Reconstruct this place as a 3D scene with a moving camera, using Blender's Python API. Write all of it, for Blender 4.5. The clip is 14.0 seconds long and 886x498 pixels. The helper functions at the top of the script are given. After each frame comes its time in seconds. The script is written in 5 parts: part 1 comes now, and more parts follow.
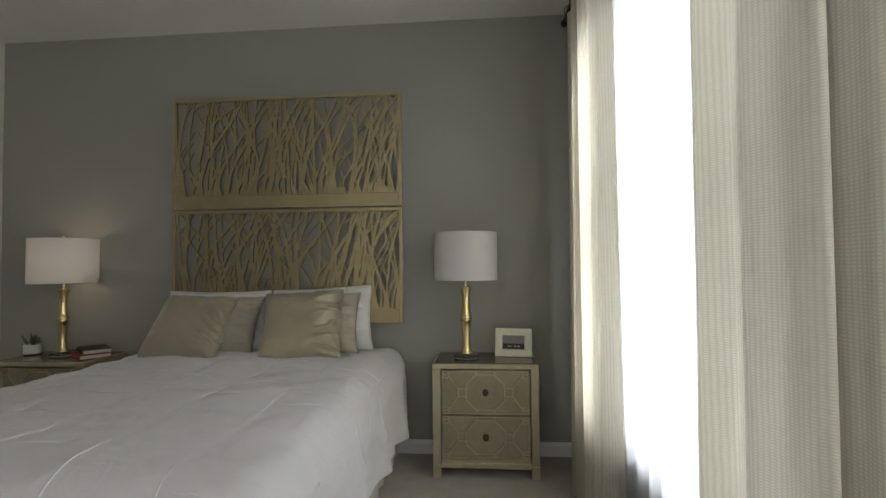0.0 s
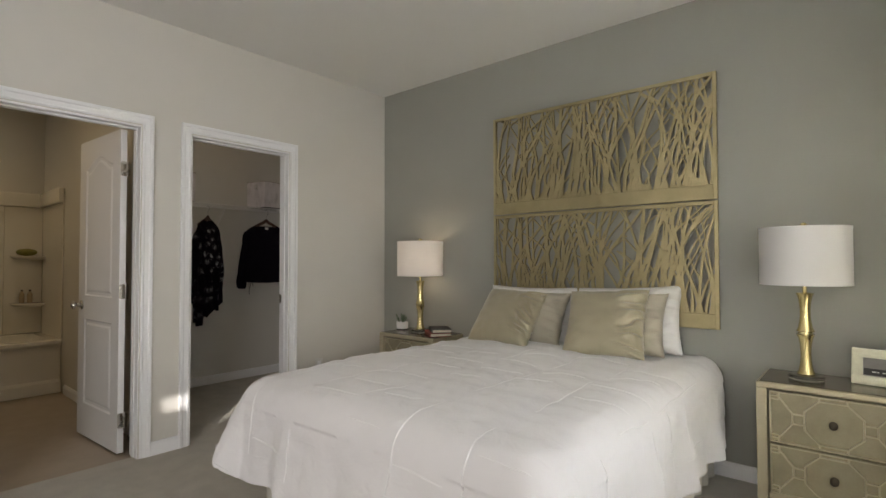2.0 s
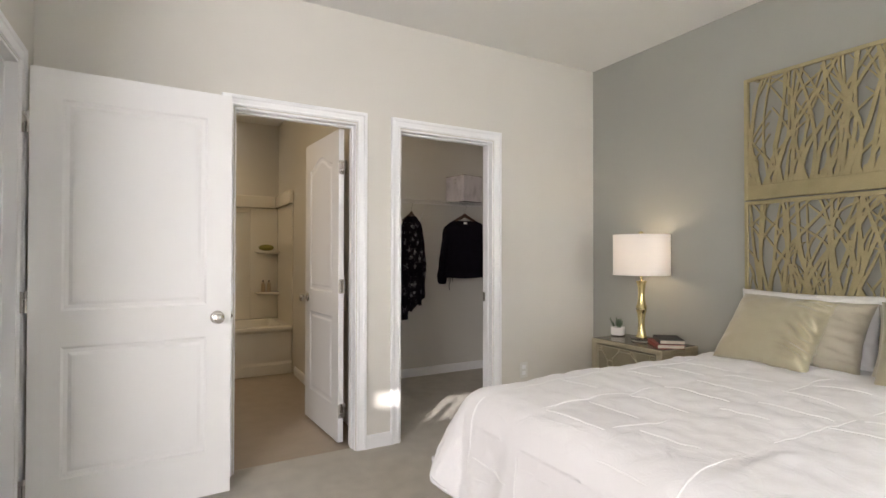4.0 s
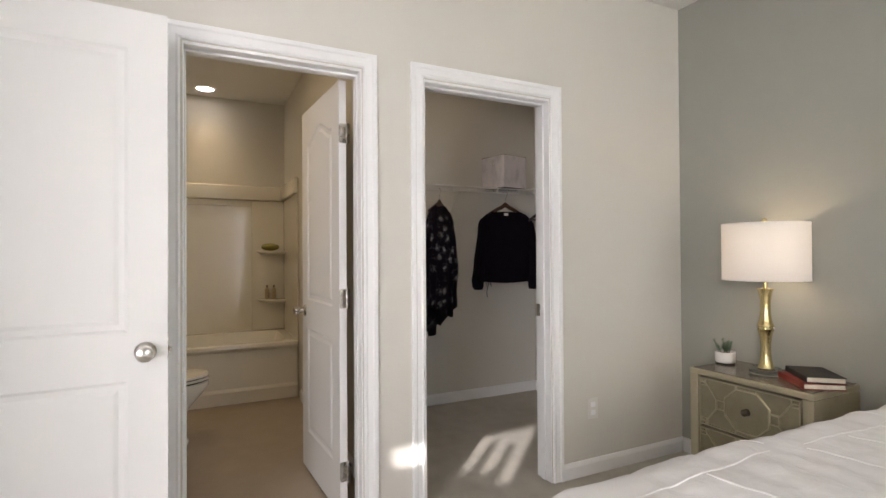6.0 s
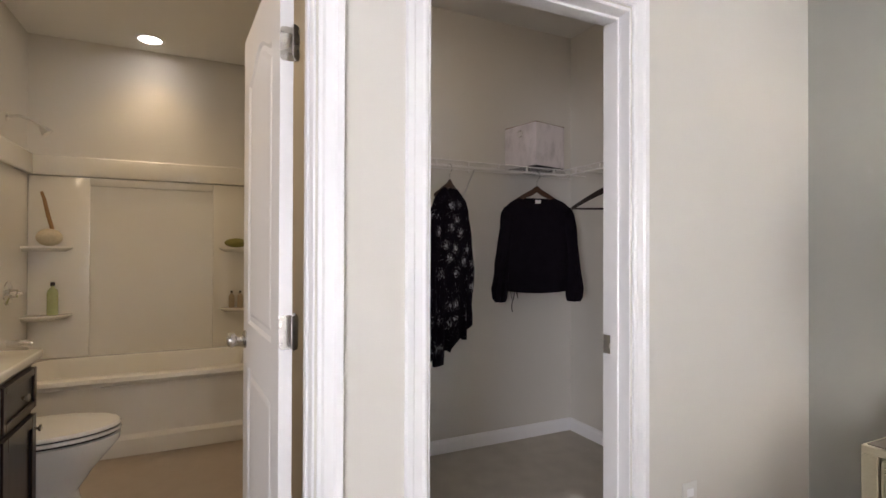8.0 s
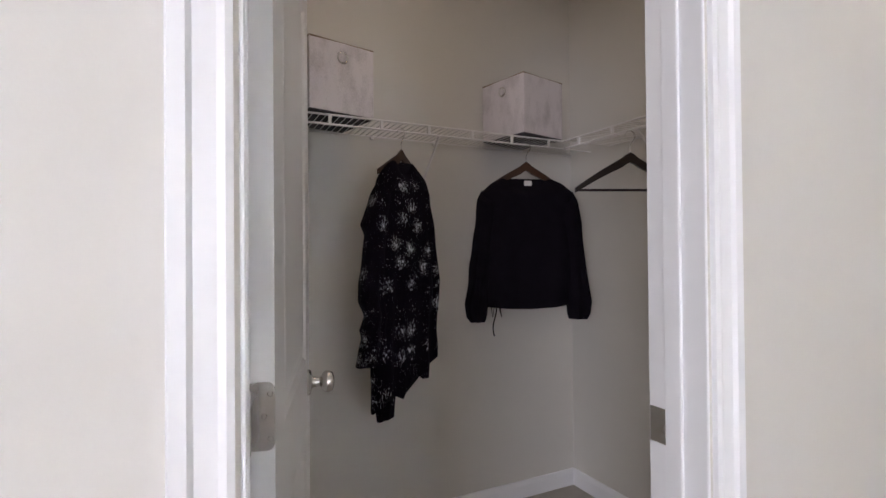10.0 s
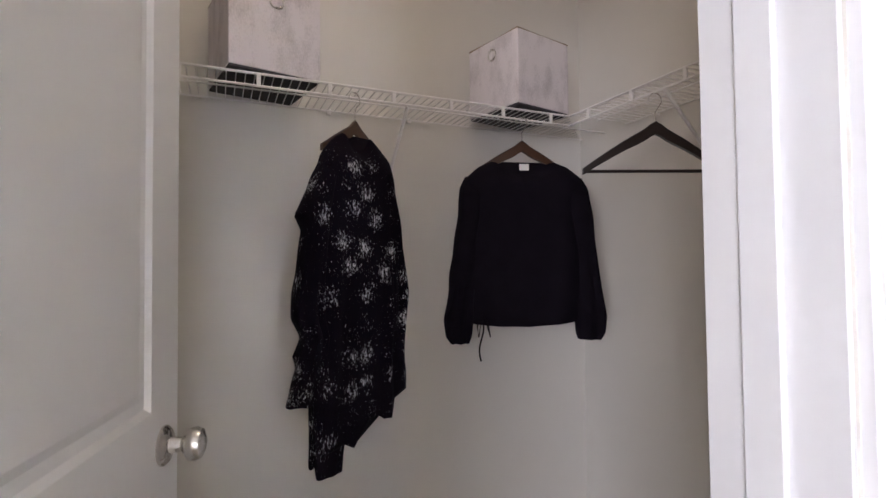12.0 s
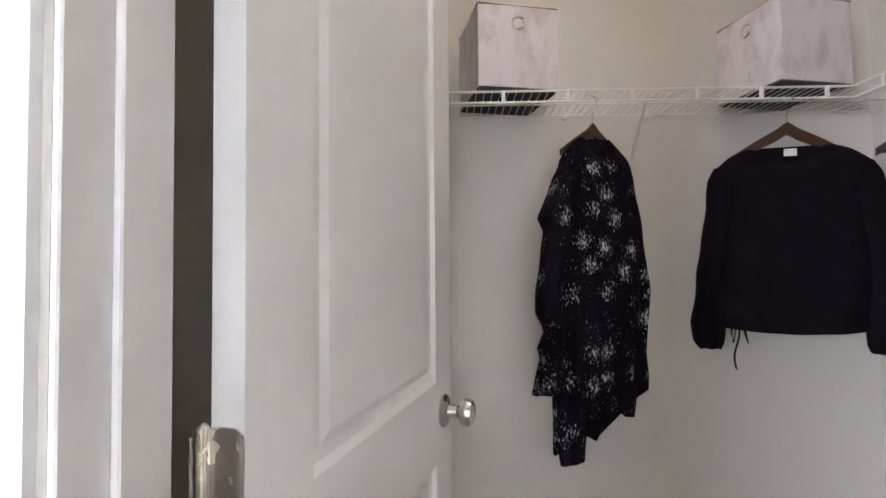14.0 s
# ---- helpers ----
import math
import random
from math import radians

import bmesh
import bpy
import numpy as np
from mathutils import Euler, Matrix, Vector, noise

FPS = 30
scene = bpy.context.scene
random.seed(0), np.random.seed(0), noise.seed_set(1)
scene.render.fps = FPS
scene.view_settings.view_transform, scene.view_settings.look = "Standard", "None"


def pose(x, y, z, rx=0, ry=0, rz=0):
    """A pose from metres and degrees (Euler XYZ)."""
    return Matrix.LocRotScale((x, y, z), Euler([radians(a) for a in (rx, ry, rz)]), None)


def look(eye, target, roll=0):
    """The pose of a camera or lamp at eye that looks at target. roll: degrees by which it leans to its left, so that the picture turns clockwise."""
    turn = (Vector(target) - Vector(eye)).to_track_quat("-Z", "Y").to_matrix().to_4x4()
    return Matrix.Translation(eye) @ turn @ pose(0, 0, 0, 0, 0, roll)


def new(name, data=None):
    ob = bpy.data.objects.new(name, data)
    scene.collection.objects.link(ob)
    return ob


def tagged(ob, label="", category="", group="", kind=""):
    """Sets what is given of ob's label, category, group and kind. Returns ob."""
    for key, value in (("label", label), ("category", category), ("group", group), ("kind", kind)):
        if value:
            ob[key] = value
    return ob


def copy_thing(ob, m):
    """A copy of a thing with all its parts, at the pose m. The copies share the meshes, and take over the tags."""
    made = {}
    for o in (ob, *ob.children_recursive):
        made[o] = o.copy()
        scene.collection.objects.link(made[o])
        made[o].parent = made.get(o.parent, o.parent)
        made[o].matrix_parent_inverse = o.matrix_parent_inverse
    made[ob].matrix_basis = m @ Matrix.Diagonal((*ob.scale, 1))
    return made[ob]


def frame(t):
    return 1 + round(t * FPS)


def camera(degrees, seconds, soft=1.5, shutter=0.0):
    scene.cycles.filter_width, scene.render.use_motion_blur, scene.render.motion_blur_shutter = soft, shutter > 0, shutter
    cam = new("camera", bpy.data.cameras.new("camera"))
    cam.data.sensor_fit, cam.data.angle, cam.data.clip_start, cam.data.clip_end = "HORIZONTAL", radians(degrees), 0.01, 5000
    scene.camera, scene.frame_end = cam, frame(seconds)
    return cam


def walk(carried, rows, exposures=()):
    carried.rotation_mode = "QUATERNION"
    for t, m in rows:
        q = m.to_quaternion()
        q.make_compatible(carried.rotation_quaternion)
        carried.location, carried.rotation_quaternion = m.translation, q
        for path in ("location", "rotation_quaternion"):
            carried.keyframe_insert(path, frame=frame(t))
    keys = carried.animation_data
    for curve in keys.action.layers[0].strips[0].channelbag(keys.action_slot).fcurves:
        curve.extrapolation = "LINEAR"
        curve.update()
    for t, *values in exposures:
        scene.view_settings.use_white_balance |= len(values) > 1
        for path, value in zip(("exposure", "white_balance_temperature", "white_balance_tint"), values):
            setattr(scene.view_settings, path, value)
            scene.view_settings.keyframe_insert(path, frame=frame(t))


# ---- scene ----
cam = camera(83.1, 14.0)
PATH = [
    (0, (0.247, 0.096, 1.178), (0.075, 2.088, 1.24), -0.6),
    (0.5, (0.303, 0.117, 1.166), (-0.232, 2.043, 1.233), -0.6),
    (1, (0.333, 0.1, 1.166), (-0.518, 1.909, 1.238), -0.3),
    (1.5, (0.364, 0.077, 1.194), (-0.744, 1.74, 1.252), -0.2),
    (2, (0.364, 0.062, 1.202), (-0.932, 1.584, 1.252), -0.1),
    (2.5, (0.346, 0.065, 1.21), (-1.1, 1.446, 1.255), -0.1),
    (3, (0.258, 0.075, 1.207), (-1.33, 1.29, 1.245), 0.1),
    (3.5, (0.11, 0.108, 1.23), (-1.573, 1.188, 1.253), 0.2),
    (4, (-0.054, 0.149, 1.224), (-1.801, 1.122, 1.247), 0.1),
    (6.5, (-1.129, 0.686, 1.225), (-2.931, 1.553, 1.241), -0.2),
    (7, (-1.355, 0.811, 1.236), (-3.162, 1.669, 1.247), 0.1),
    (7.5, (-1.596, 0.879, 1.232), (-3.404, 1.734, 1.245), 0.2),
    (10, (-2.494, 1.46, 1.234), (-4.288, 2.343, 1.252), -0.5),
    (10.5, (-2.636, 1.607, 1.231), (-4.424, 2.504, 1.257), -0.6),
    (11, (-2.757, 1.74, 1.23), (-4.539, 2.646, 1.275), -0.6),
    (11.5, (-2.812, 1.792, 1.214), (-4.604, 2.678, 1.276), -0.7),
    (12, (-2.836, 1.8, 1.206), (-4.66, 2.617, 1.266), -0.6),
    (12.5, (-2.843, 1.772, 1.203), (-4.707, 2.494, 1.268), -0.5),
    (13, (-2.819, 1.759, 1.201), (-4.737, 2.321, 1.271), -0.7),
    (13.5, (-2.787, 1.751, 1.197), (-4.762, 2.055, 1.272), -0.7),
    (14, (-2.764, 1.739, 1.205), (-4.763, 1.697, 1.27), -0.5),
]
EXPOSURES = [(0, -1.26, 6150, 10), (0.5, -1.03, 6200, 10), (1, -0.82, 6250, 11), (2, -0.36, 6350, 11), (3, 0.13, 6300, 13), (4, 0.42, 6250, 14), (6.5, 0.45, 6200, 15), (7.5, 0.7, 6080, 17), (10, 0.7, 5780, 19), (11, 1.0, 5780, 20), (12.5, 1.38, 5750, 20), (14, 1.6, 5680, 17)]
walk(cam, [(t, look(eye, target, roll)) for t, eye, target, roll in PATH], EXPOSURES)

# ---- light ----
SUN_FROM = Vector((1.0, -1.0, 0.45)).normalized()
world = bpy.data.worlds.new("sky")
scene.world = world
world.use_nodes = True
wn = world.node_tree.nodes
sky = wn.new("ShaderNodeTexSky")
sky.sky_type, sky.sun_disc = 'NISHITA', False
sky.sun_elevation = math.asin(SUN_FROM.z)
sky.sun_rotation = math.atan2(SUN_FROM.x, SUN_FROM.y)
wn["Background"].inputs["Strength"].default_value = 0.12
world.node_tree.links.new(sky.outputs[0], wn["Background"].inputs["Color"])


def lamp(name, kind, m, watts, colour, **props):
    data = bpy.data.lights.new(name, kind)
    data.energy, data.color = watts, colour
    for k, v in props.items():
        if k == "size":
            data.size = v
        elif k == "size_y":
            data.shape, data.size_y = 'RECTANGLE', v
        elif k == "angle":
            data.angle = v
        elif k == "radius":
            data.shadow_soft_size = v
        elif k == "disk":
            data.shape, data.size = 'DISK', v
        elif k == "spread":
            data.spread = v
    ob = new(name, data)
    ob.matrix_world = m
    return ob


lamp("sun", 'SUN', look((6, -6.0, 2.7), (0, 0, 0)), 5.0, (1.0, 0.93, 0.84), angle=radians(0.5))
lamp("daylight_window_1", 'AREA', look((0.99, 1.70, 1.35), (-2, 1.70, 1.2)), 150, (0.95, 0.97, 1.0), size=1.55, size_y=1.65)
# added fill on the room side of an unseen window
lamp("fill_window_2", 'AREA', look((0.79, -1.8, 1.35), (-2, -1.8, 1.3)), 84, (1.0, 0.97, 0.94), size=1.75, size_y=1.65)
lamp("bulb", 'POINT', pose(-2.42, 3.045, 1.24), 1.9, (1.0, 0.76, 0.48), radius=0.04)
lamp("can_light_1", 'AREA', pose(-5.905, 0.59, 2.70), 0.9, (1.0, 0.72, 0.37), disk=0.13, spread=radians(105))
lamp("can_light_2", 'AREA', pose(-4.30, 0.20, 2.70), 4.6, (1.0, 0.72, 0.37), disk=0.13)
# no lamp in view here: added, inferred from shadows below the bins
lamp("assumed_closet_lamp", 'AREA', pose(-3.75, 2.15, 2.60), 0.4, (1.0, 0.80, 0.56), disk=0.22)


# ---- materials ----
def mat(name, colour, rough=0.6, metal=0.0, vary=0.08, scale=6.0, fine=120.0, bump=0.1, dist=0.002, second=None, sheen=0.0, coat=0.0, trans=0.0, spec=0.5, stretch=(1, 1, 1), blotch=0.0):
    m = bpy.data.materials.new(name)
    m.use_nodes = True
    nt = m.node_tree
    n, ln = nt.nodes, nt.links
    b = n["Principled BSDF"]
    co = n.new("ShaderNodeTexCoord")
    mp = n.new("ShaderNodeMapping")
    mp.inputs["Scale"].default_value = stretch
    ln.new(co.outputs["Object"], mp.inputs["Vector"])
    big, small = n.new("ShaderNodeTexNoise"), n.new("ShaderNodeTexNoise")
    big.inputs["Scale"].default_value, small.inputs["Scale"].default_value = scale, fine
    big.inputs["Detail"].default_value, small.inputs["Detail"].default_value = 5, 3
    for q in (big, small):
        ln.new(mp.outputs[0], q.inputs["Vector"])
    mx = n.new("ShaderNodeMix")
    mx.data_type = 'RGBA'
    c2 = second or tuple(c * (1 - 2 * vary) for c in colour)
    mx.inputs["A"].default_value = (*[min(1, c * (1 + vary)) for c in colour], 1) if not second else (*colour, 1)
    mx.inputs["B"].default_value = (*c2, 1)
    add = n.new("ShaderNodeMath")
    add.operation = 'MULTIPLY_ADD'
    add.inputs[1].default_value, add.inputs[2].default_value = 0.35, -0.05
    ln.new(small.outputs["Fac"], add.inputs[0])
    sm = n.new("ShaderNodeMath")
    sm.operation = 'MULTIPLY_ADD'
    sm.inputs[1].default_value = 0.75
    ln.new(big.outputs["Fac"], sm.inputs[0])
    ln.new(add.outputs[0], sm.inputs[2])
    ln.new(sm.outputs[0], mx.inputs["Factor"])
    if blotch:
        edge = n.new("ShaderNodeMapRange")
        edge.inputs["From Min"].default_value, edge.inputs["From Max"].default_value = 0.47, 0.66
        edge.inputs["To Max"].default_value = blotch
        ln.new(sm.outputs[0], edge.inputs["Value"])
        ln.new(edge.outputs[0], mx.inputs["Factor"])
    ln.new(mx.outputs["Result"], b.inputs["Base Color"])
    rr = n.new("ShaderNodeMath")
    rr.operation = 'MULTIPLY_ADD'
    rr.inputs[1].default_value, rr.inputs[2].default_value = 0.2, rough - 0.1
    ln.new(big.outputs["Fac"], rr.inputs[0])
    ln.new(rr.outputs[0], b.inputs["Roughness"])
    b.inputs["Metallic"].default_value = metal
    b.inputs["Sheen Weight"].default_value = sheen
    b.inputs["Coat Weight"].default_value = coat
    b.inputs["Specular IOR Level"].default_value = spec
    if bump:
        bp = n.new("ShaderNodeBump")
        bp.inputs["Strength"].default_value, bp.inputs["Distance"].default_value = bump, dist
        ln.new(small.outputs["Fac"], bp.inputs["Height"])
        ln.new(bp.outputs[0], b.inputs["Normal"])
    if trans:
        t = n.new("ShaderNodeBsdfTranslucent")
        ln.new(mx.outputs["Result"], t.inputs["Color"])
        ms = n.new("ShaderNodeMixShader")
        ms.inputs[0].default_value = trans
        ln.new(b.outputs[0], ms.inputs[1])
        ln.new(t.outputs[0], ms.inputs[2])
        ln.new(ms.outputs[0], n["Material Output"].inputs["Surface"])
    return m


def glow(name, colour, strength):
    m = bpy.data.materials.new(name)
    m.use_nodes = True
    b = m.node_tree.nodes["Principled BSDF"]
    b.inputs["Base Color"].default_value = (*colour, 1)
    b.inputs["Emission Color"].default_value = (*colour, 1)
    b.inputs["Emission Strength"].default_value = strength
    return m


def glass_mat(name):
    m = bpy.data.materials.new(name)
    m.use_nodes = True
    b = m.node_tree.nodes["Principled BSDF"]
    b.inputs["Base Color"].default_value = (0.98, 1, 0.99, 1)
    b.inputs["Transmission Weight"].default_value = 1.0
    b.inputs["Roughness"].default_value = 0.0
    b.inputs["IOR"].default_value = 1.45
    return m


def woven(name, colour, trans, clear=0.0, scale=420.0):
    """Cloth that lets light through, its visible weave deepened by shade in the colour."""
    m = mat(name, colour, 0.85, vary=0.05, scale=3, fine=90, bump=0.15, trans=trans)
    nt = m.node_tree
    n, ln = nt.nodes, nt.links
    co = n["Texture Coordinate"]
    heights = []
    for axis, k in (('Y', 0.55), ('Z', 1.0)):
        w = n.new("ShaderNodeTexWave")
        w.bands_direction = axis
        w.inputs["Scale"].default_value = scale * k / 6.3
        w.inputs["Distortion"].default_value = 1.4
        w.inputs["Detail"].default_value = 2
        w.inputs["Detail Scale"].default_value = 0.6
        ln.new(co.outputs["Object"], w.inputs["Vector"])
        heights.append(w)
    mul = n.new("ShaderNodeMath")
    mul.operation = 'MULTIPLY'
    ln.new(heights[0].outputs["Fac"], mul.inputs[0])
    ln.new(heights[1].outputs["Fac"], mul.inputs[1])
    bp = n["Bump"]
    bp.inputs["Strength"].default_value, bp.inputs["Distance"].default_value = 0.6, 0.0015
    ln.new(mul.outputs[0], bp.inputs["Height"])
    # shade between the threads is multiplied into the cloth colour
    gap_shade = n.new("ShaderNodeMapRange")
    gap_shade.inputs["To Min"].default_value = 0.84
    gap_shade.inputs["From Max"].default_value = 0.5
    ln.new(mul.outputs[0], gap_shade.inputs["Value"])
    shade_mix = n.new("ShaderNodeMix")
    shade_mix.data_type, shade_mix.blend_type = 'RGBA', 'MULTIPLY'
    shade_mix.inputs["Factor"].default_value = 1.0
    ln.new(n["Mix"].outputs["Result"], shade_mix.inputs["A"])
    ln.new(gap_shade.outputs[0], shade_mix.inputs["B"])
    ln.new(shade_mix.outputs["Result"], n["Principled BSDF"].inputs["Base Color"])
    ln.new(shade_mix.outputs["Result"], n["Translucent BSDF"].inputs["Color"])
    if clear:
        last = n["Material Output"].inputs["Surface"].links[0].from_socket
        tr = n.new("ShaderNodeBsdfTransparent")
        ms = n.new("ShaderNodeMixShader")
        ms.inputs[0].default_value = clear
        ln.new(last, ms.inputs[1])
        ln.new(tr.outputs[0], ms.inputs[2])
        ln.new(ms.outputs[0], n["Material Output"].inputs["Surface"])
    return m


def floral(name):
    """Black cloth with clumps of fine white strokes."""
    m = mat(name, (0.006, 0.004, 0.009), 0.85, vary=0.2, bump=0.1, spec=0.08)
    nt = m.node_tree
    n, ln = nt.nodes, nt.links
    b = n["Principled BSDF"]
    co = n["Texture Coordinate"]
    vo = n.new("ShaderNodeTexVoronoi")
    vo.inputs["Scale"].default_value = 12.5
    vo.inputs["Randomness"].default_value = 0.55
    ln.new(co.outputs["Object"], vo.inputs["Vector"])
    no = n.new("ShaderNodeTexNoise")
    no.inputs["Scale"].default_value, no.inputs["Detail"].default_value, no.inputs["Roughness"].default_value = 210, 5, 0.7
    mp = n.new("ShaderNodeMapping")
    mp.inputs["Scale"].default_value = (1, 1, 0.4)
    ln.new(co.outputs["Object"], mp.inputs["Vector"])
    ln.new(mp.outputs[0], no.inputs["Vector"])
    r1 = n.new("ShaderNodeMapRange")
    r1.inputs["From Min"].default_value, r1.inputs["From Max"].default_value = 0.05, 0.62
    r1.inputs["To Min"].default_value, r1.inputs["To Max"].default_value = 0.46, 0.65
    ln.new(vo.outputs["Distance"], r1.inputs["Value"])
    gt = n.new("ShaderNodeMath")
    gt.operation = 'SUBTRACT'
    ln.new(no.outputs["Fac"], gt.inputs[0])
    ln.new(r1.outputs[0], gt.inputs[1])
    r2 = n.new("ShaderNodeMapRange")
    r2.inputs["From Min"].default_value, r2.inputs["From Max"].default_value = 0.0, 0.10
    ln.new(gt.outputs[0], r2.inputs["Value"])
    mx = n.new("ShaderNodeMix")
    mx.data_type = 'RGBA'
    mx.inputs["A"].default_value, mx.inputs["B"].default_value = (0.006, 0.004, 0.009, 1), (0.57, 0.58, 0.59, 1)
    ln.new(r2.outputs[0], mx.inputs["Factor"])
    ln.new(mx.outputs["Result"], b.inputs["Base Color"])
    return m


def quilted(name, colour):
    """Comforter cloth: pin-tucked lines raised along the cloth's own grid, long ones one way and broken ones across."""
    m = mat(name, colour, 0.8, vary=0.025, scale=5, fine=260, bump=0.15, dist=0.001, sheen=0.25)
    n, ln = m.node_tree.nodes, m.node_tree.links
    uv = n.new("ShaderNodeUVMap")
    uv.uv_map = "cloth"
    no = n.new("ShaderNodeTexNoise")
    no.inputs["Scale"].default_value, no.inputs["Detail"].default_value = 4.0, 3
    ln.new(uv.outputs[0], no.inputs["Vector"])
    off = n.new("ShaderNodeVectorMath")
    off.operation = 'MULTIPLY_ADD'
    off.inputs[1].default_value = (0.09, 0.09, 0)
    ln.new(no.outputs["Color"], off.inputs[0])
    ln.new(uv.outputs[0], off.inputs[2])
    br = n.new("ShaderNodeTexBrick")
    br.inputs["Scale"].default_value = 1.0
    br.inputs["Brick Width"].default_value, br.inputs["Row Height"].default_value = 0.24, 0.30
    br.inputs["Mortar Size"].default_value, br.inputs["Mortar Smooth"].default_value = 0.0075, 0.9
    ln.new(off.outputs[0], br.inputs["Vector"])
    gate = n.new("ShaderNodeTexNoise")
    gate.inputs["Scale"].default_value = 3.1
    ln.new(uv.outputs[0], gate.inputs["Vector"])
    rg = n.new("ShaderNodeMapRange")
    rg.inputs["From Min"].default_value, rg.inputs["From Max"].default_value = 0.47, 0.60
    ln.new(gate.outputs["Fac"], rg.inputs["Value"])
    mul = n.new("ShaderNodeMath")
    mul.operation = 'MULTIPLY'
    ln.new(br.outputs["Fac"], mul.inputs[0])
    ln.new(rg.outputs[0], mul.inputs[1])
    bp = n.new("ShaderNodeBump")
    bp.inputs["Strength"].default_value, bp.inputs["Distance"].default_value = 0.4, 0.0015
    ln.new(mul.outputs[0], bp.inputs["Height"])
    crush = n.new("ShaderNodeTexNoise")
    crush.inputs["Scale"].default_value, crush.inputs["Detail"].default_value, crush.inputs["Distortion"].default_value = 13, 4, 0.8
    ln.new(uv.outputs[0], crush.inputs["Vector"])
    b2 = n.new("ShaderNodeBump")
    b2.inputs["Strength"].default_value, b2.inputs["Distance"].default_value = 0.5, 0.012
    ln.new(crush.outputs["Fac"], b2.inputs["Height"])
    ln.new(bp.outputs[0], b2.inputs["Normal"])
    old = n["Bump"]
    ln.new(b2.outputs[0], old.inputs["Normal"])
    return m


WALL = mat("greige_wall_paint", (0.69, 0.665, 0.615), 0.75, vary=0.025, scale=1.5, fine=260, bump=0.12, dist=0.001)
ACCENT = mat("sage_grey_wall_paint", (0.362, 0.362, 0.325), 0.7, vary=0.025, scale=1.5, fine=260, bump=0.12, dist=0.001)
CEIL = mat("ceiling_paint", (0.80, 0.79, 0.76), 0.9, vary=0.02, scale=2, fine=180, bump=0.25, dist=0.0015)
TRIM = mat("white_semigloss_trim", (0.89, 0.89, 0.90), 0.42, vary=0.012, scale=3, fine=40, bump=0)
DOOR = mat("white_door_paint", (0.83, 0.825, 0.82), 0.38, vary=0.015, scale=3, fine=140, bump=0.08, dist=0.0006, stretch=(1, 1, 0.08))
CARPET = mat("beige_carpet", (0.58, 0.535, 0.46), 0.98, vary=0.18, scale=9, fine=430, bump=1.0, dist=0.006, sheen=0.3)
VINYL = mat("beige_vinyl_floor", (0.41, 0.345, 0.275), 0.45, vary=0.06, scale=8, fine=80, bump=0.05)
COMFORTER = quilted("white_comforter", (0.80, 0.785, 0.80))
# ridge highlight put into the colour: paler than the comforter cloth
TUCK = mat("white_tuck_highlight", (0.86, 0.85, 0.86), 0.75, vary=0.02, scale=9, fine=300, bump=0.15, dist=0.001, sheen=0.25)
WHITE_CLOTH = mat("white_pillow_cotton", (0.80, 0.79, 0.77), 0.85, vary=0.03, scale=8, fine=300, bump=0.15, dist=0.001)
SATIN = mat("champagne_gold_satin", (0.47, 0.425, 0.30), 0.36, 0.40, vary=0.07, scale=7, fine=240, bump=0.08, sheen=0.4)
TAUPE = mat("taupe_sham_cotton", (0.46, 0.42, 0.33), 0.6, 0.05, vary=0.05, scale=7, fine=240, bump=0.12, sheen=0.3)
SKIRT = mat("bed_skirt_cotton", (0.66, 0.63, 0.57), 0.9, vary=0.04, bump=0.15)
GOLD_ART = mat("antique_gold_metal", (0.50, 0.435, 0.255), 0.36, 0.85, vary=0.15, scale=9, fine=150, bump=0.15)
BRASS = mat("brushed_brass", (0.80, 0.67, 0.34), 0.22, 1.0, vary=0.08, scale=20, fine=200, bump=0.06, stretch=(1, 1, 0.1))
SILVER_LEAF = mat("champagne_silver_leaf", (0.58, 0.525, 0.375), 0.38, 0.62, vary=0.14, scale=10, fine=130, bump=0.12)
LEAF_PANEL = mat("champagne_drawer_panel", (0.38, 0.34, 0.235), 0.42, 0.45, vary=0.14, scale=12, fine=130, bump=0.12)
NS_TOP = mat("dark_stone_top", (0.20, 0.17, 0.125), 0.2, 0.25, vary=0.2, scale=10, fine=90, bump=0.05)
DARK_BRONZE = mat("dark_bronze_knob", (0.10, 0.085, 0.06), 0.35, 0.9, vary=0.1, bump=0.05)
NICKEL = mat("satin_nickel", (0.62, 0.60, 0.57), 0.26, 1.0, vary=0.05, scale=20, fine=200, bump=0.03)
CHROME = mat("chrome", (0.8, 0.8, 0.8), 0.12, 1.0, vary=0.02, bump=0)
SHADE = mat("white_linen_lampshade", (0.89, 0.88, 0.88), 0.9, vary=0.02, scale=4, fine=350, bump=0.2, dist=0.0008, trans=0.4)
ACRYLIC = glass_mat("clear_acrylic")
GLASS = glass_mat("window_glass")
PORCELAIN = mat("white_porcelain", (0.80, 0.79, 0.76), 0.15, vary=0.01, bump=0, coat=0.4)
FIBREGLASS = mat("white_fibreglass", (0.78, 0.75, 0.68), 0.16, vary=0.015, scale=2, fine=30, bump=0.03, coat=0.3)
ESPRESSO = mat("espresso_wood", (0.022, 0.013, 0.012), 0.32, vary=0.25, scale=5, fine=60, bump=0.06, stretch=(1, 1, 0.1))
MARBLE = mat("cream_cultured_marble", (0.74, 0.70, 0.61), 0.2, vary=0.04, scale=5, bump=0.02, coat=0.3)
WIRE = mat("white_vinyl_wire", (0.78, 0.76, 0.74), 0.4, vary=0.02, bump=0)
